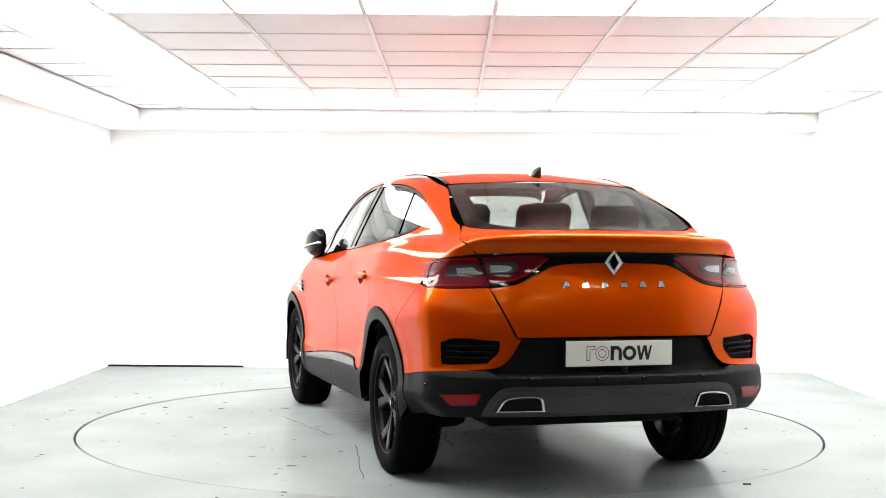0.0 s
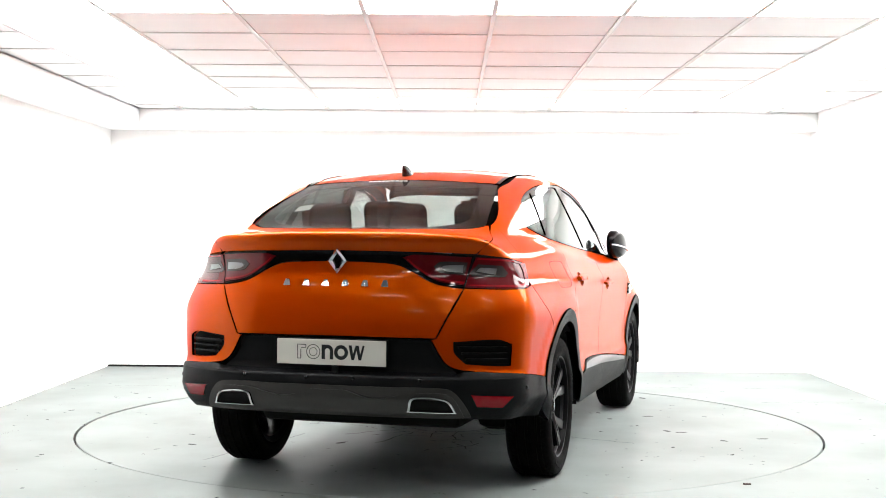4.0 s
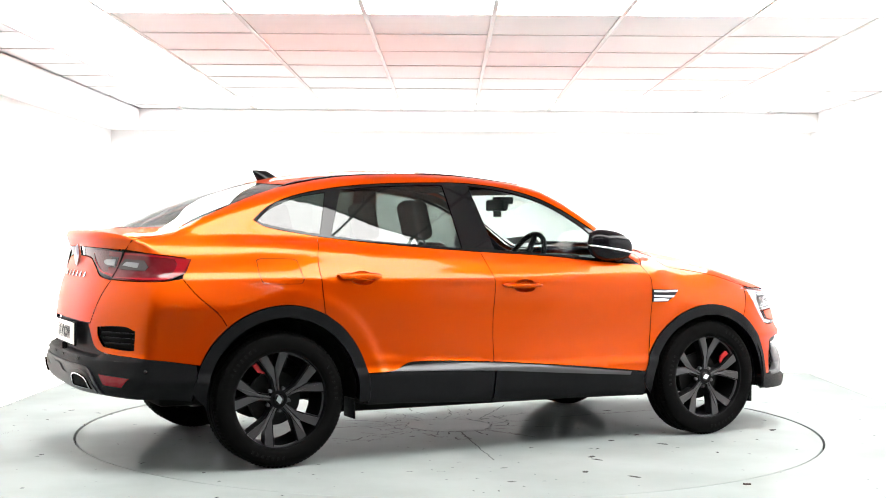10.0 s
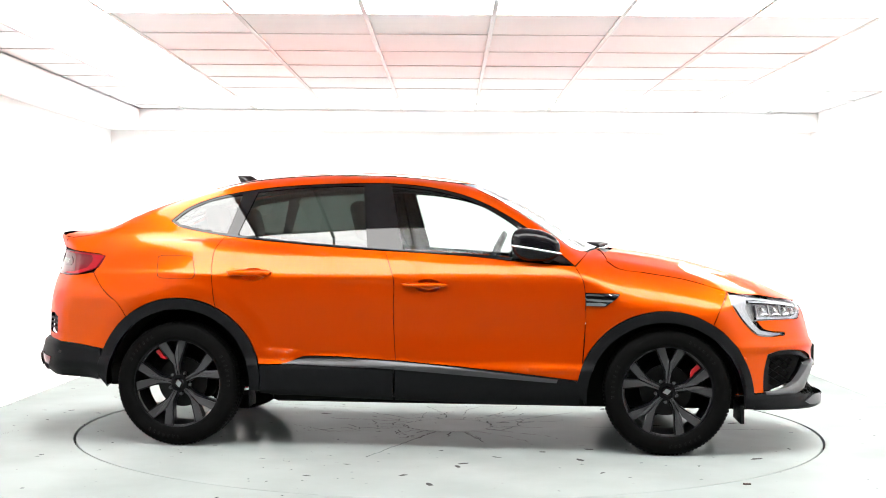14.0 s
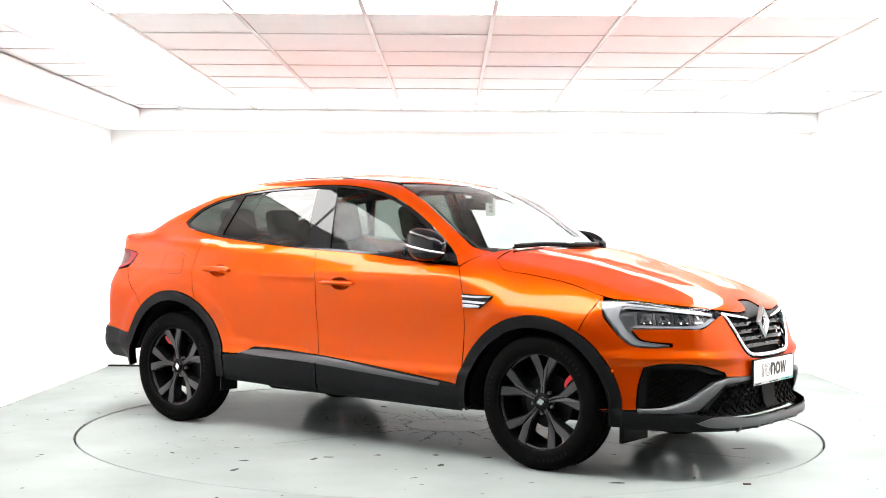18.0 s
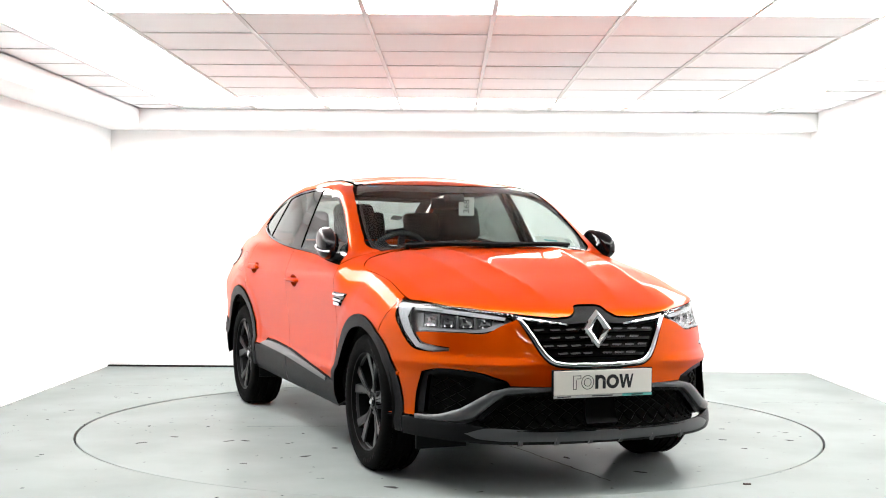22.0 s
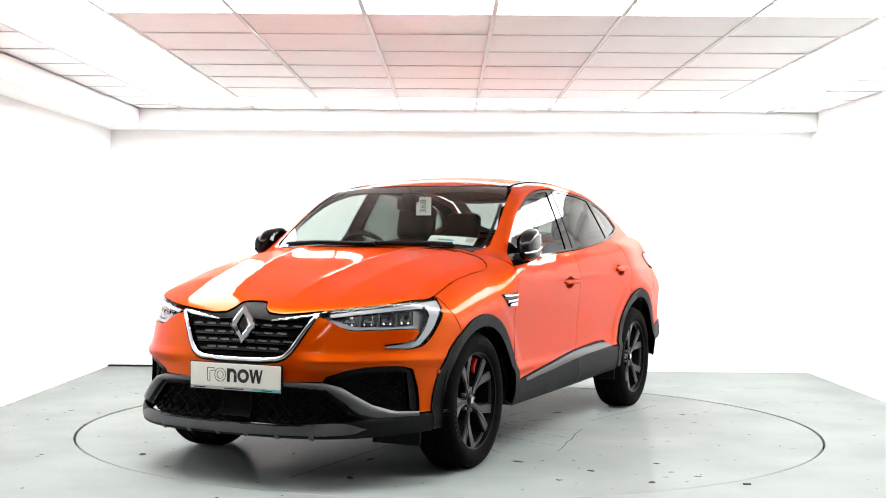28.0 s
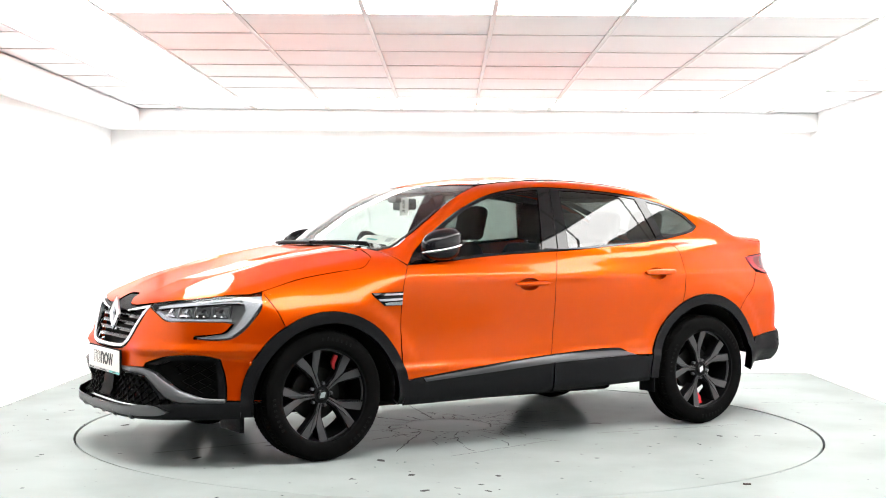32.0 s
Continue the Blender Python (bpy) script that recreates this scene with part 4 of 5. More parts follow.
def glazing(fd, rd):
    """Windows, pillars and their trims."""
    edge = [(x, y - 0.005) for x, y in WS_EDGE]
    ws = skin("windscreen", "t", [(1.045, 0), (1.015, 0.3), (0.945, 0.54), (0.885, 0.645)] + edge + [(0.222, 0.545), (0.30, 0.25), (0.32, 0)], M_GLASS, car, "clear windscreen", sym=True, thick=0.004)
    skin("screen_band", "t", [(0.42, 0), (0.40, 0.2), (0.345, 0.52), (0.37, 0.60), (0.318, 0.586), (0.222, 0.545), (0.30, 0.25), (0.32, 0)], M_FRIT, ws, "black printed band", sym=True, proud=-0.004, thick=0.002)
    for s in (1, -1):
        rim = [(0.885, 0.640)] + [(x, y - 0.008) for x, y in WS_EDGE[:-1]]
        skin("screen_edge", "t", [(x, s * y) for x, y in rim] + [(x + 0.004, s * (y - 0.020)) for x, y in rim[:1:-1]] + [(0.84, s * 0.640), (0.93, s * 0.52), (0.943, s * 0.535)], M_FRIT, ws, proud=-0.004, thick=0.002, cell=0.015)
    skin("cowl", "t", [(1.085, 0), (1.06, 0.4), (1.005, 0.62), (0.93, 0.675), (0.86, 0.672), (0.93, 0.54), (1.00, 0.3), (1.025, 0)], M_CLAD, car, "black plastic cowl", sym=True, proud=-0.012, thick=0.01)
    rw = skin("rear_window", "t", [(-1.292, 0), (-1.278, 0.3), (-1.238, 0.513), (-1.5, 0.555), (-1.785, 0.588), (-1.86, 0.51), (-1.975, 0.25), (-1.988, 0)], M_BACK, car, "dark tinted rear window", sym=True, thick=0.004)
    skin("window_band", "t", [(-1.292, 0), (-1.278, 0.3), (-1.238, 0.513), (-1.30, 0.505), (-1.38, 0.3), (-1.395, 0)], M_FRIT, rw, sym=True, proud=-0.004, thick=0.002, cell=0.02)
    for s in (1, -1):
        skin("window_edge", "t", [(x, s * y) for x, y in [(-1.245, 0.512), (-1.5, 0.553), (-1.785, 0.586), (-1.858, 0.508), (-1.973, 0.25), (-1.986, 0.02), (-1.962, 0.02), (-1.945, 0.24), (-1.815, 0.46), (-1.755, 0.50), (-1.5, 0.468), (-1.285, 0.435)]], M_FRIT, rw, proud=-0.004, thick=0.002, cell=0.015)
    for k in range(9):
        y = 0.16 - k * 0.024
        skin("lettering_bar", "t", [(-1.318, y), (-1.304, y), (-1.304, y - 0.017), (-1.318, y - 0.017)], M_WHITE, rw, "white printed bar", cell=0.01, proud=0.001, thick=0.001, gap=0)
    front = [(-0.180, 1.468), (0.022, 1.447), (0.205, 1.406), (0.360, 1.344), (0.50, 1.262), (0.585, 1.20), (0.60, 1.066), (0.28, 1.091), (-0.095, 1.113)]
    rear = [(-0.955, 1.430), (-0.704, 1.455), (-0.421, 1.467), (-0.345, 1.468), (-0.300, 1.123), (-0.576, 1.142), (-0.891, 1.169), (-1.045, 1.186)]
    quarter = [(-1.43, 1.263), (-1.35, 1.325), (-1.21, 1.383), (-1.045, 1.415), (-1.11, 1.196), (-1.173, 1.203), (-1.385, 1.243)]
    tr = skin("window_frame", "s", DLO_TOP + DLO_LOW[1:-1], M_GLOSS, car, "gloss black window surround", mirror=True, holes=[front, rear, quarter], proud=-0.003, cell=0.022)
    for outline, mat, lab in ((front, M_GLASS, "clear front side window"), (rear, M_TINT, "dark tinted rear side window"), (quarter, M_TINT, "dark tinted quarter window")):
        skin("side_window", "s", outline, mat, car, lab, mirror=True, proud=-0.008, gap=-0.004, thick=0.004, cell=0.035)
    low = [(0.83, 1.036)] + DLO_LOW[1:8]
    skin("belt_strip", "s", [(x, z + 0.011) for x, z in low] + [(x, z) for x, z in low[::-1]], M_GLOSS, car, "gloss black trim below the side windows", mirror=True, proud=0.003, gap=0, cell=0.012)
    skin("pillar_gap", "s", [(-0.275, 1.475), (-0.269, 1.475), (-0.209, 1.11), (-0.215, 1.11)], M_DARK, tr[0], proud=-0.001, gap=0, cell=0.03)
    # roof mouldings
    skin("roof_rail", "t", [(WS_TOP[0], 0.549), (0.05, 0.529), (-0.1, 0.523), (-0.5, 0.520), (-0.9, 0.518), (-1.235, 0.520), (-1.22, 0.500), (-0.9, 0.496), (-0.5, 0.496), (-0.1, 0.499), (WS_TOP[0], 0.507)], M_GLOSS, car, "black roof moulding", mirror=True, proud=0.004, gap=0, cell=0.02)


def front_face():
    """Grille, lamps and lower intakes."""
    g = skin("grille", "f", [(0, 0.86), (0.07, 0.86), (0.125, 0.806), (0.22, 0.802), (0.40, 0.822), (0.345, 0.735), (0.29, 0.642), (0.25, 0.604), (0.20, 0.588), (0, 0.58)], M_DARK, car, "black grille with chrome surround", sym=True, proud=-0.05, thick=0.02)
    skin("grille_top", "f", [(0, 0.862), (0.05, 0.861), (0.070, 0.855), (0.088, 0.832), (0.123, 0.809), (0.22, 0.805), (0.405, 0.826), (0.38, 0.800), (0.22, 0.778), (0, 0.785)], M_CLAD, g, "black grille bar", sym=True, proud=-0.006, thick=0.03, cell=0.015)
    skin("grille_surround", "f", [(0, 0.575), (0.205, 0.584), (0.255, 0.601), (0.295, 0.640), (0.349, 0.734), (0.398, 0.806), (0.372, 0.806), (0.318, 0.726), (0.272, 0.652), (0.238, 0.619), (0.192, 0.606), (0, 0.600)], M_CHROME, g, "polished chrome surround", sym=True, proud=0.004, thick=0.03, cell=0.008, sharp=60, bulge=0.010)
    for s in (1, -1):
        skin("chrome_bar", "f", [(s * 0.391, 0.817), (s * 0.15, 0.781), (s * 0.148, 0.770), (s * 0.365, 0.797)], M_CHROME, g, cell=0.007, proud=0.002, thick=0.02, bulge=0.008)
    for k, (z, w) in enumerate(((0.752, 0.325), (0.715, 0.302), (0.678, 0.282), (0.642, 0.258))):
        skin("slat", "f", [(0, z - 0.010), (w, z - 0.012), (w, z + 0.004), (0, z + 0.010)], M_GLOSS, g, "black grille slat", sym=True, cell=0.02, proud=-0.018, thick=0.03)
        n = 4
        for s in (1, -1):
            for i in range(n):
                y = (i + 0.5 + 0.25 * (k % 2)) * w / n
                if y + 0.03 < w:
                    skin("dash", "f", [(s * (y - 0.022), z + 0.003), (s * (y + 0.022), z + 0.001), (s * (y + 0.028), z + 0.008), (s * (y - 0.016), z + 0.010)], M_SATIN, g, cell=0.02, proud=-0.012, thick=0.01, gap=0)
    for s in (1, -1):
        m = skin("headlight", "F", [(s * a, b) for a, b in LAMP_TOP + LAMP_LOW + LAMP_OUT], M_LAMPIN, car, "headlight with chrome innards behind clear plastic", proud=-0.045, thick=0.01, cell=0.02)
        skin("light_guide", "F", [(s * a, b) for a, b in [(57.6, 0.878), (52.5, 0.874), (41, 0.852), (41, 0.838), (50.5, 0.852), (51.6, 0.80), (49.6, 0.735), (47.0, 0.684), (38.6, 0.663), (38.6, 0.657), (43.5, 0.652), (48.2, 0.662), (52.6, 0.737), (55.2, 0.81)]], M_GUIDE, m, "white light guide", cell=0.01, proud=-0.010, thick=0.012)
        # Brow and lip: a pale colour stands in for chrome's bright reflections.
        skin("pale_brow", "F", [(s * a, b) for a, b in [(50, 0.866), (41, 0.853), (31, 0.836), (24, 0.818), (24.5, 0.800), (31, 0.813), (41, 0.828), (50, 0.838)]], M_GUIDE, m, cell=0.01, proud=-0.014, thick=0.02)
        skin("pale_lip", "F", [(s * a, b) for a, b in [(48, 0.758), (36, 0.756), (30.5, 0.760), (25, 0.793), (23.5, 0.778), (29.5, 0.742), (36, 0.741), (48, 0.741)]], M_GUIDE, m, cell=0.01, proud=-0.012, thick=0.02)
        for a in (29.5, 34.5, 39.5, 44.5):
            skin("lamp_module", "F", [(s * (a - 2.1), 0.762), (s * (a + 2.1), 0.762), (s * (a + 2.3), 0.822), (s * (a - 1.9), 0.816)], M_MODULE, m, "dark lamp module", cell=0.015, proud=-0.026, thick=0.02)
            skin("reflector", "F", [(s * (a - 1.7), 0.766), (s * (a + 1.6), 0.764), (s * (a + 0.8), 0.798), (s * (a - 1.2), 0.792)], M_LAMPIN, m, cell=0.01, proud=-0.020, thick=0.01, gap=0)
            skin("glint_bar", "F", [(s * (a - 2.0), 0.766), (s * (a + 1.9), 0.764), (s * (a + 1.0), 0.774), (s * (a - 1.0), 0.777)], M_CHROME, m, "small chrome reflector", cell=0.008, proud=-0.014, thick=0.01, gap=0, bulge=0.006)
            skin("glint_bar", "F", [(s * (a - 0.4), 0.786), (s * (a + 0.5), 0.785), (s * (a + 0.9), 0.806), (s * (a + 0.1), 0.805)], M_CHROME, m, cell=0.008, proud=-0.014, thick=0.01, gap=0)
            skin("module_edge", "F", [(s * (a + 2.2), 0.760), (s * (a + 2.7), 0.760), (s * (a + 2.9), 0.826), (s * (a + 2.4), 0.826)], M_LAMPIN, m, cell=0.015, proud=-0.022, thick=0.02, gap=0)
        lens = skin("lens", "F", [(s * a, b) for a, b in LAMP_TOP + LAMP_LOW + LAMP_OUT], M_CLEAR, m, "clear lens", thick=0.004, cell=0.02)
        lens.visible_shadow = False
        it = skin("side_intake", "F", [(s * a, b) for a, b in [(23.5, 0.515), (31, 0.559), (40.6, 0.568), (45.3, 0.55), (46.8, 0.45), (47.2, 0.355), (41, 0.36), (34.8, 0.394), (27.5, 0.477)]], M_DARK, car, "black air intake", proud=-0.055, thick=0.01, cell=0.02)
        skin("intake_roof", "F", [(s * a, b) for a, b in [(24, 0.515), (31, 0.557), (40.6, 0.566), (45.0, 0.551), (45.2, 0.53), (40.4, 0.543), (31.5, 0.535), (27, 0.512)]], M_CLAD, it, cell=0.015, proud=-0.012, thick=0.03)
        skin("intake_side", "F", [(s * a, b) for a, b in [(45.3, 0.55), (46.8, 0.45), (47.2, 0.355), (45.0, 0.36), (44.6, 0.45), (44.0, 0.54)]], M_CLAD, it, cell=0.015, proud=-0.014, thick=0.03)
        lattice("intake_mesh", "F", [(s * a, b) for a, b in [(31, 0.53), (43.5, 0.535), (44, 0.37), (36, 0.40)]], it, 4.6, 0.045, -0.035)
        skin("bumper_blade", "F", [(s * a, b) for a, b in [(5, 0.492), (23.3, 0.496), (27.5, 0.477), (34.8, 0.394), (41, 0.360), (47.3, 0.353), (47.0, 0.329), (35.6, 0.331), (31.5, 0.349), (27.5, 0.413), (24.2, 0.461), (11.2, 0.476), (5, 0.476)]], M_SATIN, car, "satin grey bumper blade", cell=0.014, proud=0.008, thick=0.04, bulge=0.012, sharp=16)
        p = onto("F", [(s * 53.5, 0.53)])[0]
        bm = bmesh.new()
        bmesh.ops.create_uvsphere(bm, u_segments=12, v_segments=6, radius=0.011, matrix=Matrix.Translation(p))
        part("parking_sensor", bm, M_PAINT, car, smooth=60)
        boxed("air_deflector", (1.765, 1.79, s * 0.62 - 0.13, s * 0.62 + 0.13, 0.165, 0.27), M_CLAD, car, "black rubber air deflector", bevel=0.004)
    lg = skin("lower_grille", "F", [(0, 0.478), (11, 0.475), (24.2, 0.460), (27.5, 0.412), (31.2, 0.348), (28, 0.318), (14, 0.303), (0, 0.300)], M_DARK, car, "black lower grille with diamond mesh", sym=True, proud=-0.055, thick=0.01)
    lattice("grille_mesh", "F", [(-24, 0.455), (24, 0.455), (30.5, 0.345), (28, 0.322), (-28, 0.322), (-30.5, 0.345)], lg, 3.4, 0.040, -0.030)
    skin("radar_cover", "f", [(-0.085, 0.33), (0.085, 0.33), (0.075, 0.462), (-0.075, 0.462)], M_MESH, lg, "smooth dark radar cover", cell=0.02, proud=-0.018, thick=0.02)
    skin("grille_edge", "F", [(0, 0.478), (11, 0.475), (24.2, 0.460), (27.5, 0.412), (31.2, 0.348), (29.5, 0.345), (26, 0.405), (23.5, 0.448), (11, 0.462), (0, 0.464)], M_CLAD, lg, sym=True, proud=-0.008, thick=0.03, cell=0.015)


def lattice(name, proj, outline, parent, da, dz, proud):
    """Crossed bars inside an outline, following the body at a depth."""
    poly = np.array(outline, float)
    lo, hi = poly.min(0), poly.max(0)
    quads = []
    for sgn in (1, -1):
        k0 = int((lo[0] - (hi[0] - lo[0]) * 2) / da) - 2
        for k in range(k0, k0 + int(5 * (hi[0] - lo[0]) / da) + 4):
            base = k * da
            n = int((hi[1] - lo[1]) / (dz / 4))
            pts = [(base + sgn * da * (i / 4), lo[1] + dz * i / 4) for i in range(n + 1)]
            for p, q in zip(pts, pts[1:]):
                mid = np.array([[(p[0] + q[0]) / 2, (p[1] + q[1]) / 2]])
                if inside(poly, mid)[0]:
                    w = da * 0.055
                    quads.append([(p[0] - w, p[1]), (p[0] + w, p[1]), (q[0] + w, q[1]), (q[0] - w, q[1])])
    if not quads:
        return
    a = np.array(quads).reshape(-1, 2)
    P = onto(proj, a)
    P = P + grad(P) * proud
    back = P - grad(P) * 0.012
    bm = bmesh.new()
    for i in range(0, len(P), 4):
        f = [bm.verts.new(v) for v in P[i:i + 4]]
        g = [bm.verts.new(v) for v in back[i:i + 4]]
        bm.faces.new(f)
        for j in range(4):
            bm.faces.new((f[j], g[j], g[(j + 1) % 4], f[(j + 1) % 4]))
    tagged(part(name, bm, M_MESH, parent, "black diamond mesh"), kind="stuff")


def rear_face():
    """Tail lamps and the band between them."""
    band = skin("light_band", "r", [(0, 1.116), (0.25, 1.114), (0.45, 1.110), (0.606, 1.100), (0.581, 0.957), (0.453, 0.978), (0.352, 1.030), (0.277, 1.061), (0.15, 1.070), (0, 1.073)], M_GLOSS, car, "gloss black band across the tailgate", sym=True, cell=0.02, proud=-0.002)
    for s in (1, -1):
        out = skin("tail_light", "R", [(s * a, b) for a, b in TAIL_TOP + TAIL_LOW], M_REDDARK, car, "dark red tail light", cell=0.02, proud=0.002)
        skin("red_frame", "R", [(s * a, b) for a, b in [(54.2, 1.058), (44.2, 1.082), (36.4, 1.090), (36.0, 1.080), (44, 1.071), (50.2, 1.058), (51.0, 1.03), (50.4, 0.99), (48.0, 0.972), (42, 0.969), (34.0, 0.972), (33.4, 0.963), (42, 0.956), (49.6, 0.957), (53.2, 0.990)]], M_REDLENS, out, "bright red light guide", cell=0.012, proud=0.005, thick=0.006)
        skin("clear_insert", "R", [(s * a, b) for a, b in [(43, 1.055), (36.5, 1.062), (34, 1.02), (35, 1.005), (43.5, 1.0), (44.5, 1.02)]], M_SMOKE, out, "smoked clear insert", cell=0.012, proud=0.005, thick=0.006)
        skin("silver_blade", "R", [(s * a, b) for a, b in [(41.5, 1.042), (37, 1.047), (35.6, 1.026), (41.0, 1.012)]], M_LAMPIN, out, cell=0.012, proud=0.007, thick=0.004)
        inn = skin("tailgate_light", "r", [(s * a, b) for a, b in [(0.602, 1.094), (0.36, 1.104), (0.30, 1.09), (0.36, 1.042), (0.455, 0.986), (0.576, 0.965)]], M_REDDARK, band, "dark red inner tail light", cell=0.015, proud=0.002)
        skin("red_line", "r", [(s * a, b) for a, b in [(0.578, 0.984), (0.46, 1.002), (0.37, 1.052), (0.33, 1.085), (0.322, 1.08), (0.365, 1.041), (0.457, 0.990), (0.577, 0.970)]], M_REDLENS, band, cell=0.012, proud=0.005, thick=0.004)
        skin("clear_insert", "r", [(s * a, b) for a, b in [(0.585, 1.07), (0.47, 1.072), (0.44, 1.05), (0.47, 1.022), (0.575, 1.012)]], M_SMOKE, band, "smoked clear insert", cell=0.012, proud=0.005, thick=0.006)
        skin("silver_blade", "r", [(s * a, b) for a, b in [(0.568, 1.058), (0.487, 1.055), (0.470, 1.043), (0.495, 1.028), (0.566, 1.021)]], M_LAMPIN, band, "silver reflector", cell=0.01, proud=0.0075, thick=0.004)
    # six plain bars stand for the model name
    for k in range(6):
        y = 0.250 - k * 0.0935
        skin("name_bar", "r", [(y + 0.004, 0.958), (y - 0.030, 0.958), (y - 0.022, 0.986), (y - 0.004, 0.986)], M_CHROME, car, "small chrome name bar", cell=0.01, proud=0.004, thick=0.004, gap=0)


def badge(name, proj, y, z, w, h, parent):
    """A hollow chrome diamond on a black backing."""
    c = onto(proj, [(y, z)])[0]
    n = Vector(grad(np.array([c]))[0])
    n = Vector((n.x, n.y, n.z * 0.35)).normalized()
    up = (Vector((0, 0, 1)) - n * n.z).normalized()
    rt = up.cross(n)
    c = Vector(c)
    bm = bmesh.new()
    rings = []
    for sc, d in ((1.0, 0.0), (0.97, 0.010), (0.76, 0.020), (0.56, 0.010), (0.52, 0.0)):
        ring = []
        for a, b in ((0, 1), (0.5, 0.55), (1, 0), (0.5, -0.55), (0, -1), (-0.5, -0.55), (-1, 0), (-0.5, 0.55)):
            ring.append(bm.verts.new(c + rt * (a * w / 2 * sc * (0.80 if sc < 0.6 else 1)) + up * (b * h / 2 * sc) + n * (d + 0.004)))
        rings.append(ring)
    for r, q in zip(rings, rings[1:]):
        for i in range(8):
            bm.faces.new((r[i], r[(i + 1) % 8], q[(i + 1) % 8], q[i]))
    b = part(name, bm, M_CHROME, parent, "hollow chrome diamond badge")
    bm = bmesh.new()
    f = [bm.verts.new(c + rt * (a * w * 0.47) + up * (t * h * 0.47) + n * 0.003) for a, t in ((0, 1), (1, 0), (0, -1), (-1, 0))]
    bm.faces.new(f)
    part("badge_backing", bm, M_GLOSS, b)


def plate(name, x, z, sx, parent, strip):
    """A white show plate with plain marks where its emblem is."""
    m = pose(x, 0, z) @ pose(0, 0, 0, 90, 0, 90 if sx > 0 else -90)
    def put(nm, x0, x1, y0, y1, z0, z1, mat, par, lab="", bv=0.0):
        bm = bmesh.new()
        box(bm, x0, x1, y0, y1, z0, z1, bevel=bv)
        bmesh.ops.transform(bm, matrix=m, verts=bm.verts[:])
        return part(nm, bm, mat, par, lab)
    base = put(name, -0.265, 0.265, -0.062, 0.062, -0.004, 0.006, M_DARK, parent, "white show plate in a black holder", 0.003)
    put("plate_face", -0.258, 0.258, -0.056, 0.057, 0.006, 0.010, M_PLATE, base, "off-white plate face", 0.003)
    def bow(cx, cy, ro, ri, a0, a1, n=22):
        """A thick arc as quads."""
        for k in range(n):
            u, v = (radians(a0 + (a1 - a0) * q / n) for q in (k, k + 1))
            yield [(cx + ro * math.cos(u), cy + ro * math.sin(u)), (cx + ro * math.cos(v), cy + ro * math.sin(v)), (cx + ri * math.cos(v), cy + ri * math.sin(v)), (cx + ri * math.cos(u), cy + ri * math.sin(u))]

    def joined(quads):
        bm = bmesh.new()
        for q in quads:
            prism(bm, q, lambda u, v, h: (u, v, 0.0096 + h), 0.0016)
        bmesh.ops.transform(bm, matrix=m, verts=bm.verts[:])
        return part("mark", bm, M_INK, base)

    def rect(x0, x1, y0, y1):
        return [(x0, y0), (x1, y0), (x1, y1), (x0, y1)]
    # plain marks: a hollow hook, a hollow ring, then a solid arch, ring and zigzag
    lo, hi = -0.031, 0.034
    joined([rect(-0.160, -0.157, lo, hi), rect(-0.145, -0.142, lo, 0.012), rect(-0.157, -0.145, lo, lo + 0.003), rect(-0.157, -0.118, hi - 0.003, hi), rect(-0.121, -0.118, 0.019, hi - 0.003), rect(-0.142, -0.121, 0.017, 0.020)])
    joined([*bow(-0.084, 0.001, 0.033, 0.0302, 0, 360, 32), *bow(-0.084, 0.001, 0.0195, 0.017, 0, 360, 24)])
    joined([rect(-0.044, -0.028, lo, hi), rect(-0.005, 0.011, lo, 0.006), *bow(-0.0165, 0.0065, 0.0275, 0.0115, 0, 180, 14)])
    joined(bow(0.048, 0.001, 0.033, 0.017, 0, 360, 30))
    joined([[(0.083 + o, hi), (0.098 + o, hi), (0.1095 + o, lo), (0.0975 + o, lo)] for o in (0.0, 0.033)] + [[(0.1165 + o, hi), (0.1255 + o, hi), (0.1095 + o, lo), (0.0975 + o, lo)] for o in (0.0, 0.033)])
    if strip:
        put("dealer_strip", -0.258, 0.258, -0.0695, -0.057, 0.004, 0.009, M_STRIPGREY, base, "grey strip with small bars")
        put("teal_strip", 0.10, 0.258, -0.0690, -0.0575, 0.005, 0.0098, M_TEAL, base, "teal strip end")
        for a, b in ((-0.24, -0.17), (-0.06, 0.05), (0.15, 0.21)):
            put("letter_bar", a, b, -0.0655, -0.0605, 0.009, 0.0105, M_INK, base)


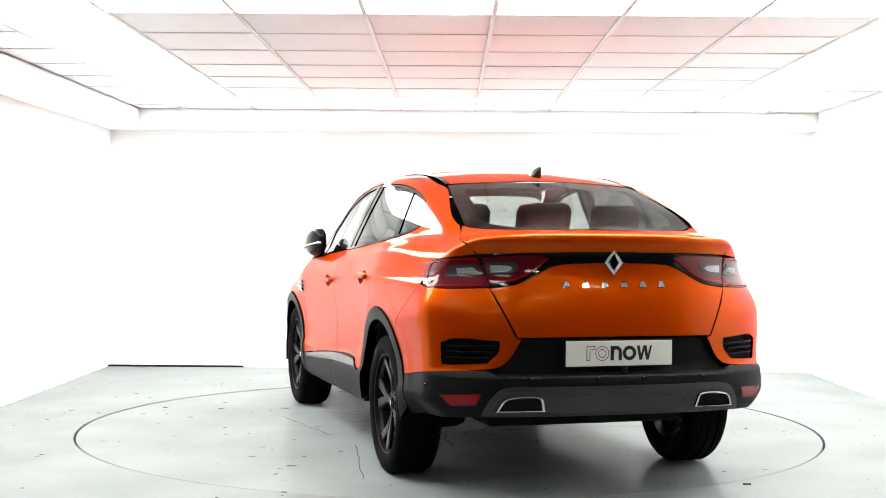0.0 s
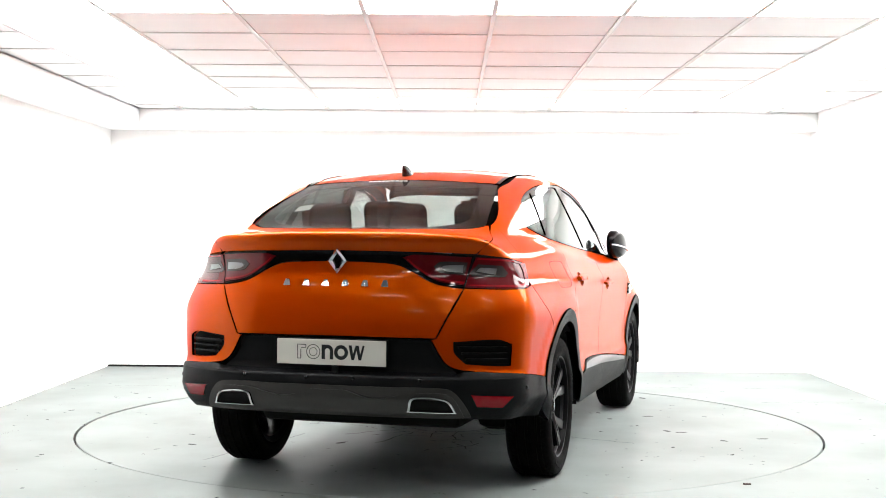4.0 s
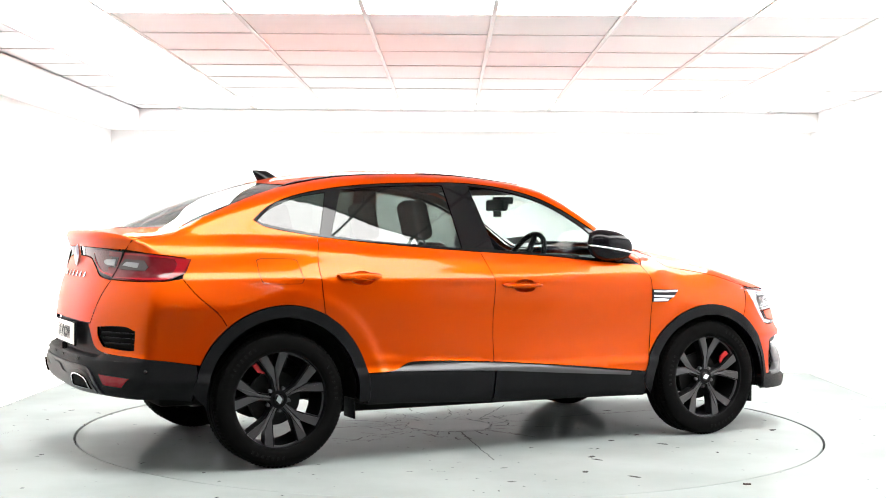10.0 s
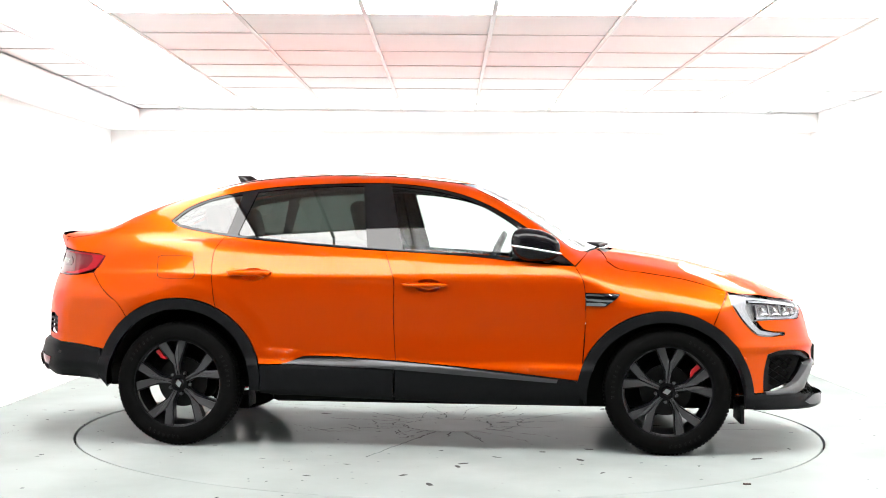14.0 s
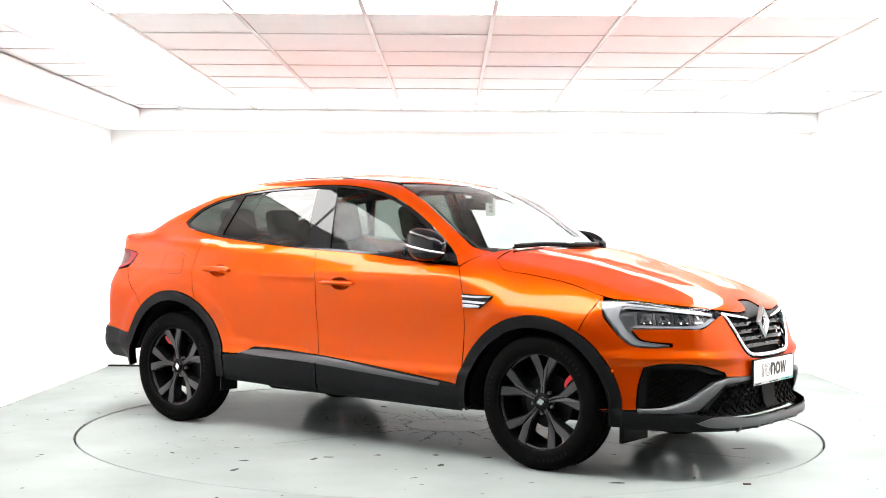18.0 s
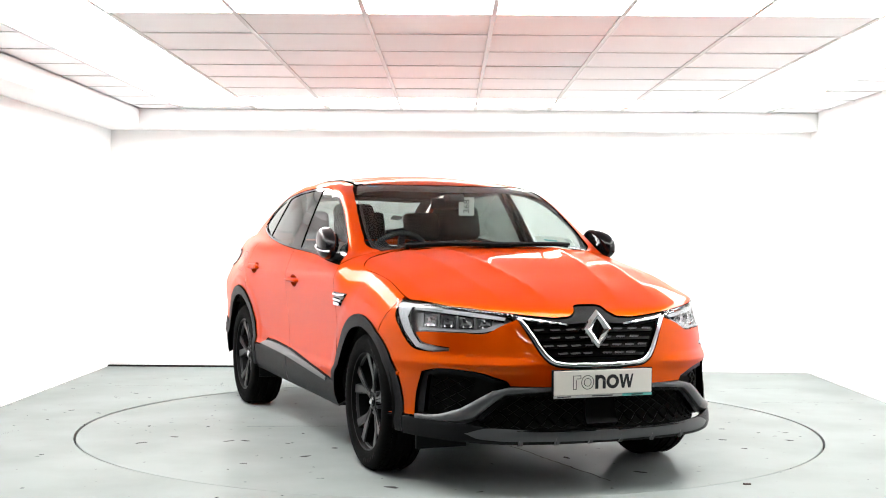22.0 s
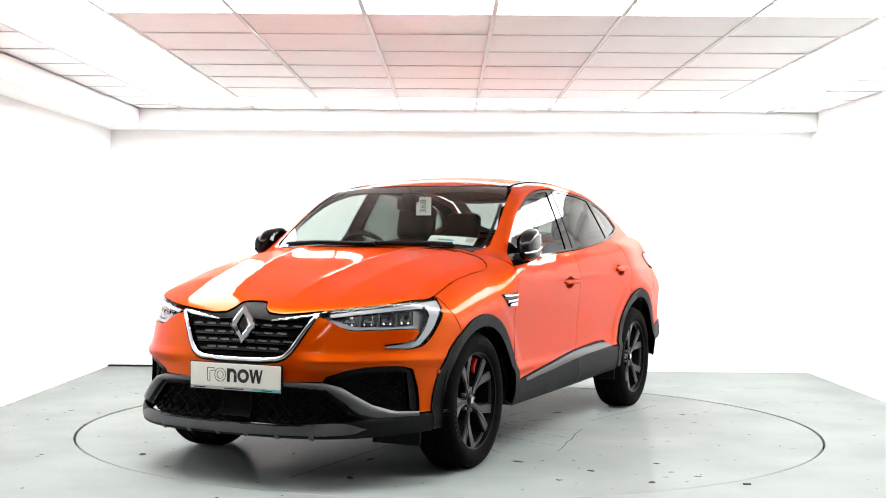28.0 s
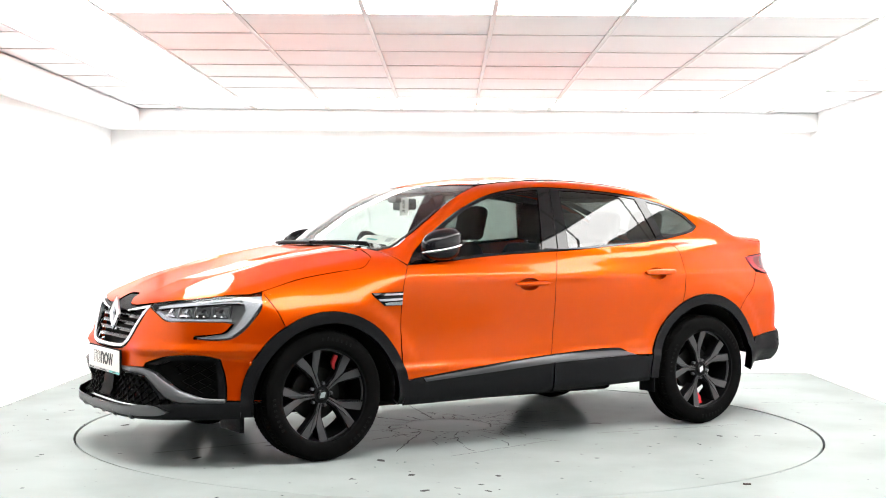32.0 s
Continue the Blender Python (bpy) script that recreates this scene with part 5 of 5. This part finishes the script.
def details(fd, rd):
    """Handles, mirrors, flaps, aerial, wipers and badges."""
    for s, i in ((1, 0), (-1, 1)):
        for door, xa, xb, za, zb in ((rd[i], -1.077, -0.817, 0.990, 0.946), (fd[i], -0.098, 0.165, 0.940, 0.892)):
            xm, zm = (xa + xb) / 2 + 0.02, (za + zb) / 2
            c = skin("handle_cup", "s", cup(xm, zm - 0.004), M_PAINT, None, cell=0.008, gap=-0.001, proud=-0.002, thick=0.004, bulge=-0.030)
            h = skin("door_handle", "s", [(xa, zm + 0.006), (xa + 0.03, zm + 0.013), (xm, zm + 0.016), (xb - 0.03, zm + 0.013), (xb, zm + 0.002), (xb - 0.02, zm - 0.012), (xm, zm - 0.012), (xa + 0.03, zm - 0.012)], M_PAINT, None, "orange door handle", cell=0.008, proud=0.020, thick=0.023, bulge=0.010)
            for o in (c, h):
                if s < 0:
                    o.data.transform(Matrix.Diagonal((1, -1, 1, 1)))
                    o.data.flip_normals()
                o.parent = door
    # fuel flap on the car's right
    out = [(-1.485, 1.058), (-1.46, 1.066), (-1.30, 1.064), (-1.275, 1.055), (-1.250, 0.96), (-1.262, 0.940), (-1.285, 0.936), (-1.445, 0.938), (-1.468, 0.945), (-1.478, 0.97)]
    cen = np.mean(out, 0)
    inn = [tuple(cen + (np.array(p) - cen) * 0.965) for p in out]
    f = skin("fuel_flap", "s", out, M_DARK, None, "fuel flap seam", cell=0.02, proud=0.0007, thick=0.001, gap=0, holes=[inn])
    f.data.transform(Matrix.Diagonal((1, -1, 1, 1)))
    f.data.flip_normals()
    f.parent = car
    # fender vents
    skin("fender_vent", "s", [(0.909, 0.886), (1.103, 0.880), (1.085, 0.855), (1.024, 0.808), (0.912, 0.808)], M_GLOSS, car, "black fender vent with chrome bars", mirror=True, cell=0.012, proud=0.004, sharp=30)
    for a in ([(0.915, 0.878), (1.095, 0.873), (1.085, 0.864), (0.916, 0.868)], [(0.917, 0.852), (1.068, 0.846), (1.052, 0.836), (0.918, 0.840)], [(0.918, 0.832), (0.99, 0.831), (1.028, 0.826), (1.018, 0.814), (0.918, 0.814)]):
        skin("vent_bar", "s", a, M_CHROME, car, "chrome vent bar", mirror=True, cell=0.01, proud=0.012, thick=0.008, gap=0)
    # mirrors, folded in
    for s in (1, -1):
        bm = bmesh.new()
        bmesh.ops.create_uvsphere(bm, u_segments=36, v_segments=22, radius=1.0)
        for v in bm.verts:
            x, y, z = v.co
            q = lambda a, e: math.copysign(abs(a) ** e, a)
            v.co = Vector((0.640 + 0.135 * q(x, 0.8), s * (0.852 + (0.066 if y > 0 else 0.040) * q(y, 0.75) + 0.018 * x), 1.138 + 0.088 * q(z, 0.78) * (1 - 0.16 * x) - 0.016 * x))
        mm = part("door_mirror", bm, M_CAP, car, "gloss black door mirror folded against the window", smooth=60)
        bm = bmesh.new()
        pts = [(0.640 + 0.139 * math.cos(a), s * (0.852 + 0.071 * abs(math.sin(a)) ** 0.75 + 0.018 * math.cos(a)), 1.116 - 0.022 * math.cos(a)) for a in np.linspace(0.15, 3.0, 22)]
        tube(bm, pts, 0.0055, 6)
        part("mirror_strip", bm, M_CHROME, mm, "chrome strip", smooth=60)
        bm = bmesh.new()
        bmesh.ops.create_circle(bm, cap_ends=True, segments=28, radius=1.0, matrix=Matrix.Translation((0.63, s * 0.818, 1.138)) @ Matrix.Rotation(radians(90), 4, "X") @ Matrix.Diagonal((0.10, 0.065, 1, 1)))
        part("mirror_glass", bm, M_MIRROR, mm, "mirror glass")
        bm = bmesh.new()
        tube(bm, [(0.72, s * 0.80, 1.065), (0.71, s * 0.835, 1.062), (0.69, s * 0.862, 1.075)], 0.026, 10)
        part("mirror_arm", bm, M_CLAD, mm, smooth=60)
    # aerial fin
    bm = bmesh.new()
    rings = []
    for k in range(9):
        t = k / 8
        z = 1.488 + 0.066 * t
        x0, x1, w = -1.205 - 0.034 * t, -1.015 - 0.135 * t ** 0.8, 0.026 * (1 - t) ** 0.6 + 0.006
        rings.append([bm.verts.new((x0 + (x1 - x0) * (0.5 - 0.5 * math.cos(a)), w * math.sin(a), z)) for a in np.linspace(0, 2 * math.pi, 20, endpoint=False)])
    for r, q in zip(rings, rings[1:]):
        for i in range(20):
            bm.faces.new((r[i], r[(i + 1) % 20], q[(i + 1) % 20], q[i]))
    bm.faces.new(rings[-1])
    part("aerial", bm, M_GLOSS, car, "black shark-fin aerial", smooth=50)
    badge("front_badge", "f", 0, 0.752, 0.148, 0.186, car)
    badge("rear_badge", "r", 0, 1.070, 0.096, 0.120, car)
    plate("front_plate", 2.252, 0.512, 1, car, True)
    plate("rear_plate", -2.268, 0.664, -1, car, False)
    # wipers
    for pts in ([(0.99, -0.52), (1.03, -0.30), (1.055, -0.06), (1.065, 0.10)], [(1.045, 0.02), (1.03, 0.22), (0.98, 0.40), (0.915, 0.51)]):
        c = onto("t", pts)
        n = grad(c)
        bm = bmesh.new()
        tube(bm, c + n * 0.020, 0.009, 8)
        w = part("wiper", bm, M_CLAD, car, "black windscreen wiper", smooth=60)
        bm = bmesh.new()
        tube(bm, c + n * 0.008 + np.array([-0.012, 0, 0.0]), 0.006, 6)
        part("wiper_blade", bm, M_DARK, w, smooth=60)


def wheel_proto():
    """One wheel, its outer face towards +y, its axle at the origin."""
    bm = bmesh.new()
    spin_profile(bm, [(0.244, -0.10), (0.252, -0.11), (0.252, 0.088), (0.249, 0.098), (0.243, 0.096), (0.236, 0.05), (0.225, 0.0), (0.222, -0.09)], (0, 0, 0), 72)
    w = part("wheel", bm, M_RIMBLACK, None, "five-spoke dark alloy wheel with a black tyre", smooth=35)
    bm = bmesh.new()
    prof = [(0.246, 0.095), (0.254, 0.104), (0.270, 0.110), (0.294, 0.112), (0.316, 0.108), (0.331, 0.100), (0.3385, 0.088)]
    tread = [(0.3445, 0.070), (0.3450, 0.052), (0.3375, 0.050), (0.3375, 0.044), (0.3455, 0.042), (0.346, 0.008), (0.338, 0.006), (0.338, -0.006), (0.346, -0.008), (0.3455, -0.042), (0.3375, -0.044), (0.3375, -0.050), (0.3450, -0.052), (0.3445, -0.070)]
    back = [(r, -y) for r, y in prof[::-1]]
    spin_profile(bm, prof + tread + back, (0, 0, 0), 96)
    ty = part("tyre", bm, M_TYRE, w, "black rubber tyre", smooth=35)
    bm = bmesh.new()
    for k in range(96):
        a = 2 * math.pi * k / 96
        for s in (1, -1):
            m = Matrix.Rotation(a, 4, "Y") @ Matrix.Translation((0.3385, s * 0.081, 0)) @ Matrix.Rotation(radians(s * 28), 4, "Z") @ Matrix.Diagonal((0.0085, 0.026, 0.013, 1))
            bmesh.ops.create_cube(bm, size=1.0, matrix=m)
    tagged(part("tread", bm, M_TYRE, ty), kind="stuff")
    bm = bmesh.new()
    for a0 in (50, 170, 290):
        for k in range(7):
            a = radians(a0 + k * 5.5)
            m = Matrix.Rotation(a, 4, "Y") @ Matrix.Translation((0.296, 0.112, 0)) @ Matrix.Diagonal((0.018, 0.0018, 0.012, 1))
            bmesh.ops.create_cube(bm, size=1.0, matrix=m)
    tagged(part("sidewall_bars", bm, M_TYRE2, ty, "raised bars on the sidewall"), kind="stuff")

    def plate_(outline, y0, y1, lift=0.0):
        """A prism of polar outline (radius, degrees), its face leaning in towards the hub."""
        b = bmesh.new()
        def at(r, d, t):
            a = radians(d)
            dish = -0.034 * (1 - (r / 0.245)) + 0.010 * (r < 0.07)
            return (r * math.cos(a), (y1 if t else y0) + dish * (1 if t else 0.4) + lift, r * math.sin(a))
        lo = [b.verts.new(at(r, d, 0)) for r, d in outline]
        hi = [b.verts.new(at(r, d, 1)) for r, d in outline]
        b.faces.new(lo)
        b.faces.new(hi[::-1])
        for i in range(len(outline)):
            j = (i + 1) % len(outline)
            b.faces.new((lo[i], lo[j], hi[j], hi[i]))
        return b
    for k in range(5):
        c = 90 + 72 * k
        for s in (1, -1):
            o = [(0.246, c + s * 8.0), (0.246, c + s * 21.0), (0.205, c + s * 19.4), (0.165, c + s * 16.8), (0.110, c + s * 12.0), (0.075, c + s * 14.0), (0.050, c + s * 22), (0.036, c + s * 32), (0.036, c + s * 0.8), (0.090, c + s * 0.8), (0.160, c + s * 0.7)]
            sp = part("spoke", plate_(o, 0.012, 0.074), M_RIMBLACK, w, "black spoke")
            o = [(0.2455, c + s * 8.6), (0.2455, c + s * 19.2), (0.205, c + s * 17.4), (0.166, c + s * 14.4), (0.110, c + s * 8.2), (0.075, c + s * 9.5), (0.046, c + s * 13.0), (0.046, c + s * 3.0), (0.090, c + s * 1.7), (0.160, c + s * 1.2), (0.172, c + s * 2.0)]
            part("spoke_face", plate_(o, 0.070, 0.0795), M_RIM, sp, "dark grey spoke face")
        # narrow rim edge across each wide window
        o = [(0.2465, c + q) for q in np.linspace(20.5, 51.5, 9)] + [(0.2345, c + q) for q in np.linspace(51.5, 20.5, 9)]
        part("rim_edge", plate_(o, 0.060, 0.0745), M_RIM, w)
    bm = bmesh.new()
    spin_profile(bm, [(0.0, 0.01), (0.050, 0.01), (0.056, 0.045), (0.046, 0.060), (0.0, 0.060)], (0, 0, 0), 32, closed=False)
    part("hub", bm, M_RIMBLACK, w, smooth=35)
    bm = bmesh.new()
    spin_profile(bm, [(0.0, 0.056), (0.027, 0.056), (0.029, 0.064), (0.025, 0.068), (0.0, 0.069)], (0, 0, 0), 28, closed=False)
    cap = part("hub_cap", bm, M_GLOSS, w, "black hub cap with a silver diamond", smooth=35)
    bm = bmesh.new()
    prism(bm, [(0, 0.024), (0.017, 0), (0, -0.024), (-0.017, 0)], lambda a, b, d: (a, 0.069 + d, b), 0.003)
    part("cap_badge", bm, M_CHROME, cap)
    for k in range(5):
        a = radians(90 + 36 + 72 * k)
        bm = bmesh.new()
        bmesh.ops.create_cone(bm, cap_ends=True, segments=10, radius1=0.010, radius2=0.008, depth=0.02, matrix=Matrix.Translation((0.060 * math.cos(a), 0.048, 0.060 * math.sin(a))) @ Matrix.Rotation(radians(-90), 4, "X"))
        part("wheel_bolt", bm, M_SATIN, w)
    part("red_accent", plate_([(0.150, 90 - 16.5), (0.178, 90 - 22), (0.222, 90 - 23), (0.222, 90 - 29), (0.178, 90 - 29), (0.155, 90 - 23)], 0.040, 0.060), M_RED, w, "red wheel accent")
    bm = bmesh.new()
    spin_profile(bm, [(0.05, -0.03), (0.140, -0.03), (0.140, -0.01), (0.05, -0.01)], (0, 0, 0), 48)
    part("brake_disc", bm, M_DISC, w, "steel brake disc", smooth=35)
    bm = bmesh.new()
    spin_profile(bm, [(0.0, -0.055), (0.125, -0.055), (0.13, -0.075), (0.0, -0.075)], (0, 0, 0), 40, closed=False)
    part("brake_shield", bm, M_DARK, w, smooth=35)
    return w


def wheels():
    proto = wheel_proto()
    proto.parent = car
    spots = [(1.36, -1, -77), (-1.36, -1, 9), (1.36, 1, -49), (-1.36, 1, 156)]
    for i, (x, s, turn) in enumerate(spots):
        m = pose(x, s * 0.765, 0.346, 0, 0, 0 if s > 0 else 180) @ pose(0, 0, 0, 0, turn, 0)
        if i == 0:
            proto.matrix_basis = m
        else:
            copy_thing(proto, m)
    # wheel housings
    for x in (1.345, -1.348):
        for s in (1, -1):
            bm = bmesh.new()
            n = 20
            rows = []
            for k in range(n + 1):
                a = radians(-8 + 196 * k / n) if x > 0 else radians(-4 + 170 * k / n)
                rows.append([bm.verts.new((x + r * math.cos(a), s * y, 0.33 + r * math.sin(a))) for r, y in ((0.435, 0.872), (0.44, 0.80), (0.44, 0.52), (0.30, 0.52), (0.02, 0.52))])
            for p, q in zip(rows, rows[1:]):
                for i in range(4):
                    bm.faces.new((p[i], p[i + 1], q[i + 1], q[i]))
            part("wheel_housing", bm, M_DARK, car, smooth=40)


def cabin():
    """Underbody and what shows through the windows."""
    boxed("underbody", (-0.9, 1.80, -0.50, 0.50, 0.21, 0.34), M_DARK, car, "dark underbody", bevel=0.03)
    boxed("underbody", (-1.9, -0.88, -0.50, 0.50, 0.29, 0.44), M_DARK, car, bevel=0.03)
    for s in (1, -1):
        boxed("suspension_arm", (-1.50, -1.22, s * 0.56 - 0.10, s * 0.56 + 0.10, 0.23, 0.40), M_DARK, car, "dark suspension arm", bevel=0.06)
    boxed("underbody", (-0.86, 0.84, -0.80, 0.80, 0.285, 0.34), M_DARK, car, bevel=0.02)
    # Plain dark boxes added in nose and tail, blocking light through panel gaps.
    boxed("engine_bay_blocker", (1.0, 1.98, -0.50, 0.50, 0.26, 0.80), M_DARK, car, bevel=0.05)
    boxed("boot_blocker", (-2.12, -1.10, -0.52, 0.52, 0.44, 0.98), M_INT, car, bevel=0.03)
    boxed("silencer", (-2.02, -1.70, -0.48, 0.48, 0.385, 0.50), M_DARK, car, bevel=0.05)
    for s in (1, -1):
        boxed("mud_flap", (-0.955, -0.945, s * 0.78 - 0.07, s * 0.78 + 0.07, 0.225, 0.33), M_CLAD, car, "black rubber mud flap", bevel=0.003)
    skin("door_trim", "s", [(-1.12, 1.12), (-0.60, 1.09), (0.25, 1.04), (0.80, 1.0), (0.86, 0.9), (0.85, 0.36), (-0.84, 0.36), (-1.02, 0.78)], M_INT, car, "black inner door trim", mirror=True, proud=-0.055, thick=0.02, cell=0.06)
    skin("headlining", "t", [(0.20, 0), (0.16, 0.40), (0.12, 0.49), (-0.5, 0.47), (-1.12, 0.46), (-1.2, 0.3), (-1.22, 0)], M_HEAD, car, "grey headlining", sym=True, proud=-0.035, thick=0.01, cell=0.06)
    bm = bmesh.new()
    prism(bm, [(1.06, 0.80), (1.04, 1.07), (0.80, 1.075), (0.62, 1.06), (0.50, 1.0), (0.44, 0.86), (0.60, 0.70)], lambda a, b, d: (a, -0.66 + d, b), 1.32)
    bmesh.ops.bevel(bm, geom=bm.edges[:], offset=0.02, segments=2, affect="EDGES", profile=0.5)
    dash = part("dashboard", bm, M_INT, car, "black dashboard", smooth=40)
    boxed("cluster_hood", (0.50, 0.66, -0.52, -0.24, 1.03, 1.085), M_INT, dash, bevel=0.02)
    boxed("screen", (0.47, 0.49, -0.09, 0.09, 0.93, 1.10), M_GLOSS, dash, bevel=0.005)
    bm = bmesh.new()
    ring = [(0.19 * math.cos(a), 0.19 * math.sin(a), 0) for a in np.linspace(0, 2 * math.pi, 33)]
    tube(bm, ring, 0.016, 8)
    bmesh.ops.create_cone(bm, cap_ends=True, segments=20, radius1=0.075, radius2=0.06, depth=0.05)
    for a in (0, 180, 270):
        box_v = box(bm, 0.05, 0.185, -0.02, 0.02, -0.008, 0.008)
        bmesh.ops.rotate(bm, verts=box_v, cent=(0, 0, 0), matrix=Matrix.Rotation(radians(a), 3, "Z"))
    bmesh.ops.transform(bm, matrix=pose(0.37, -0.34, 1.030, 0, -65, 0), verts=bm.verts[:])
    part("steering_wheel", bm, M_INT, car, "black steering wheel", smooth=50)

    def seat(x, y, wide=0.25):
        st = boxed("seat", (x - 0.02, x + 0.46, y - wide, y + wide, 0.42, 0.62), M_FABRIC, car, "black fabric seat", bevel=0.06, seg=3)
        bm = bmesh.new()
        box(bm, -0.07, 0.07, -wide, wide, 0, 0.66, bevel=0.055, seg=3)
        for v in bm.verts:
            v.co.y *= 1 - 0.28 * max(0, (v.co.z - 0.35) / 0.31)
        bmesh.ops.transform(bm, matrix=pose(x + 0.02, y, 0.52, 0, -20, 0), verts=bm.verts[:])
        part("backrest", bm, M_FABRIC, st, smooth=40)
        bm = bmesh.new()
        high = 0.035 if wide > 0.24 else 0.0
        box(bm, -0.05, 0.05, -0.135, 0.135, 0, 0.20 + high, bevel=0.045, seg=3)
        bmesh.ops.transform(bm, matrix=pose(x - 0.235, y, 1.160, 0, -14, 0), verts=bm.verts[:])
        part("headrest", bm, M_FABRIC, st, smooth=40)
        bm = bmesh.new()
        for d in (-0.05, 0.05):
            tube(bm, [(x - 0.20, y + d, 1.10), (x - 0.24, y + d, 1.20)], 0.007, 6)
        part("headrest_post", bm, M_CHROME, st)
    for y in (0.37, -0.37):
        seat(-0.12, y)
    for y in (0.42, -0.42):
        seat(-0.98, y, 0.22)
    seat(-0.98, 0.0, 0.19)
    # mirror, number tag and stickers behind the windscreen
    im = boxed("inner_mirror", (0.34, 0.38, -0.125, 0.105, 1.345, 1.415), M_INT, car, "black rear-view mirror", bevel=0.012)
    boxed("mirror_mount", (0.36, 0.46, -0.05, 0.05, 1.39, 1.435), M_INT, im, bevel=0.01)
    tg = boxed("number_tag", (0.415, 0.418, 0.030, 0.130, 1.310, 1.420), M_WHITE, car, "white hanging number tag")
    cu = bpy.data.curves.new("digits", "FONT")
    cu.body, cu.size, cu.align_x, cu.align_y, cu.extrude = "368", 0.056, "CENTER", "CENTER", 0.0004
    tmp = bpy.data.objects.new("digits", cu)
    scene.collection.objects.link(tmp)
    me = bpy.data.meshes.new_from_object(tmp.evaluated_get(bpy.context.evaluated_depsgraph_get()))
    bpy.data.objects.remove(tmp)
    me.transform(pose(0.4195, 0.080, 1.365, 0, 0, 0) @ pose(0, 0, 0, 90, 0, 90) @ pose(0, 0, 0, 0, 0, 90))
    me.materials.append(M_INK)
    d = new("digits", me)
    d.parent = tg
    st = skin("permit_sticker", "t", [(0.835, 0.335), (0.782, 0.600), (0.842, 0.600), (0.895, 0.335)], M_WHITE, car, "white paper permit inside the windscreen", proud=-0.012, thick=0.001, gap=0)
    skin("print_bar", "t", [(0.850, 0.39), (0.836, 0.48), (0.848, 0.48), (0.862, 0.39)], M_TEAL, st, proud=-0.010, thick=0.001, gap=0)
    skin("print_bar", "t", [(0.802, 0.545), (0.792, 0.590), (0.824, 0.590), (0.833, 0.545)], M_STRIPGREY, st, proud=-0.010, thick=0.001, gap=0)
    skin("blue_sticker", "t", [(0.275, -0.44), (0.255, -0.495), (0.275, -0.50), (0.295, -0.445)], M_BLUE, car, "small blue sticker", proud=0.001, thick=0.001, gap=0)
    skin("window_sticker", "t", [(-1.70, 0.42), (-1.70, 0.34), (-1.63, 0.34), (-1.63, 0.42)], M_WHITE, car, "pale paper sticker on the rear window", proud=-0.008, thick=0.001, gap=0)


fd, rd = orange()
hood_gutters()
cladding()
glazing(fd, rd)
front_face()
rear_face()
details(fd, rd)
wheels()
cabin()


# ---------------------------------------------------------------- motion
AXIS = Matrix.Translation((-0.094, -0.107, 0))   # the turntable's axis in the car's space


def motions():
    rows, disc = [], []
    for t in [i * 2.0 for i in range(17)]:
        a = 106.235 - 7.9115 * t
        rows.append((t, pose(0, 0, 0, 0, 0, a) @ AXIS))
        disc.append((t, pose(0, 0, 0, 0, 0, a)))
    walk(car, rows)
    walk(turntable, disc)


motions()
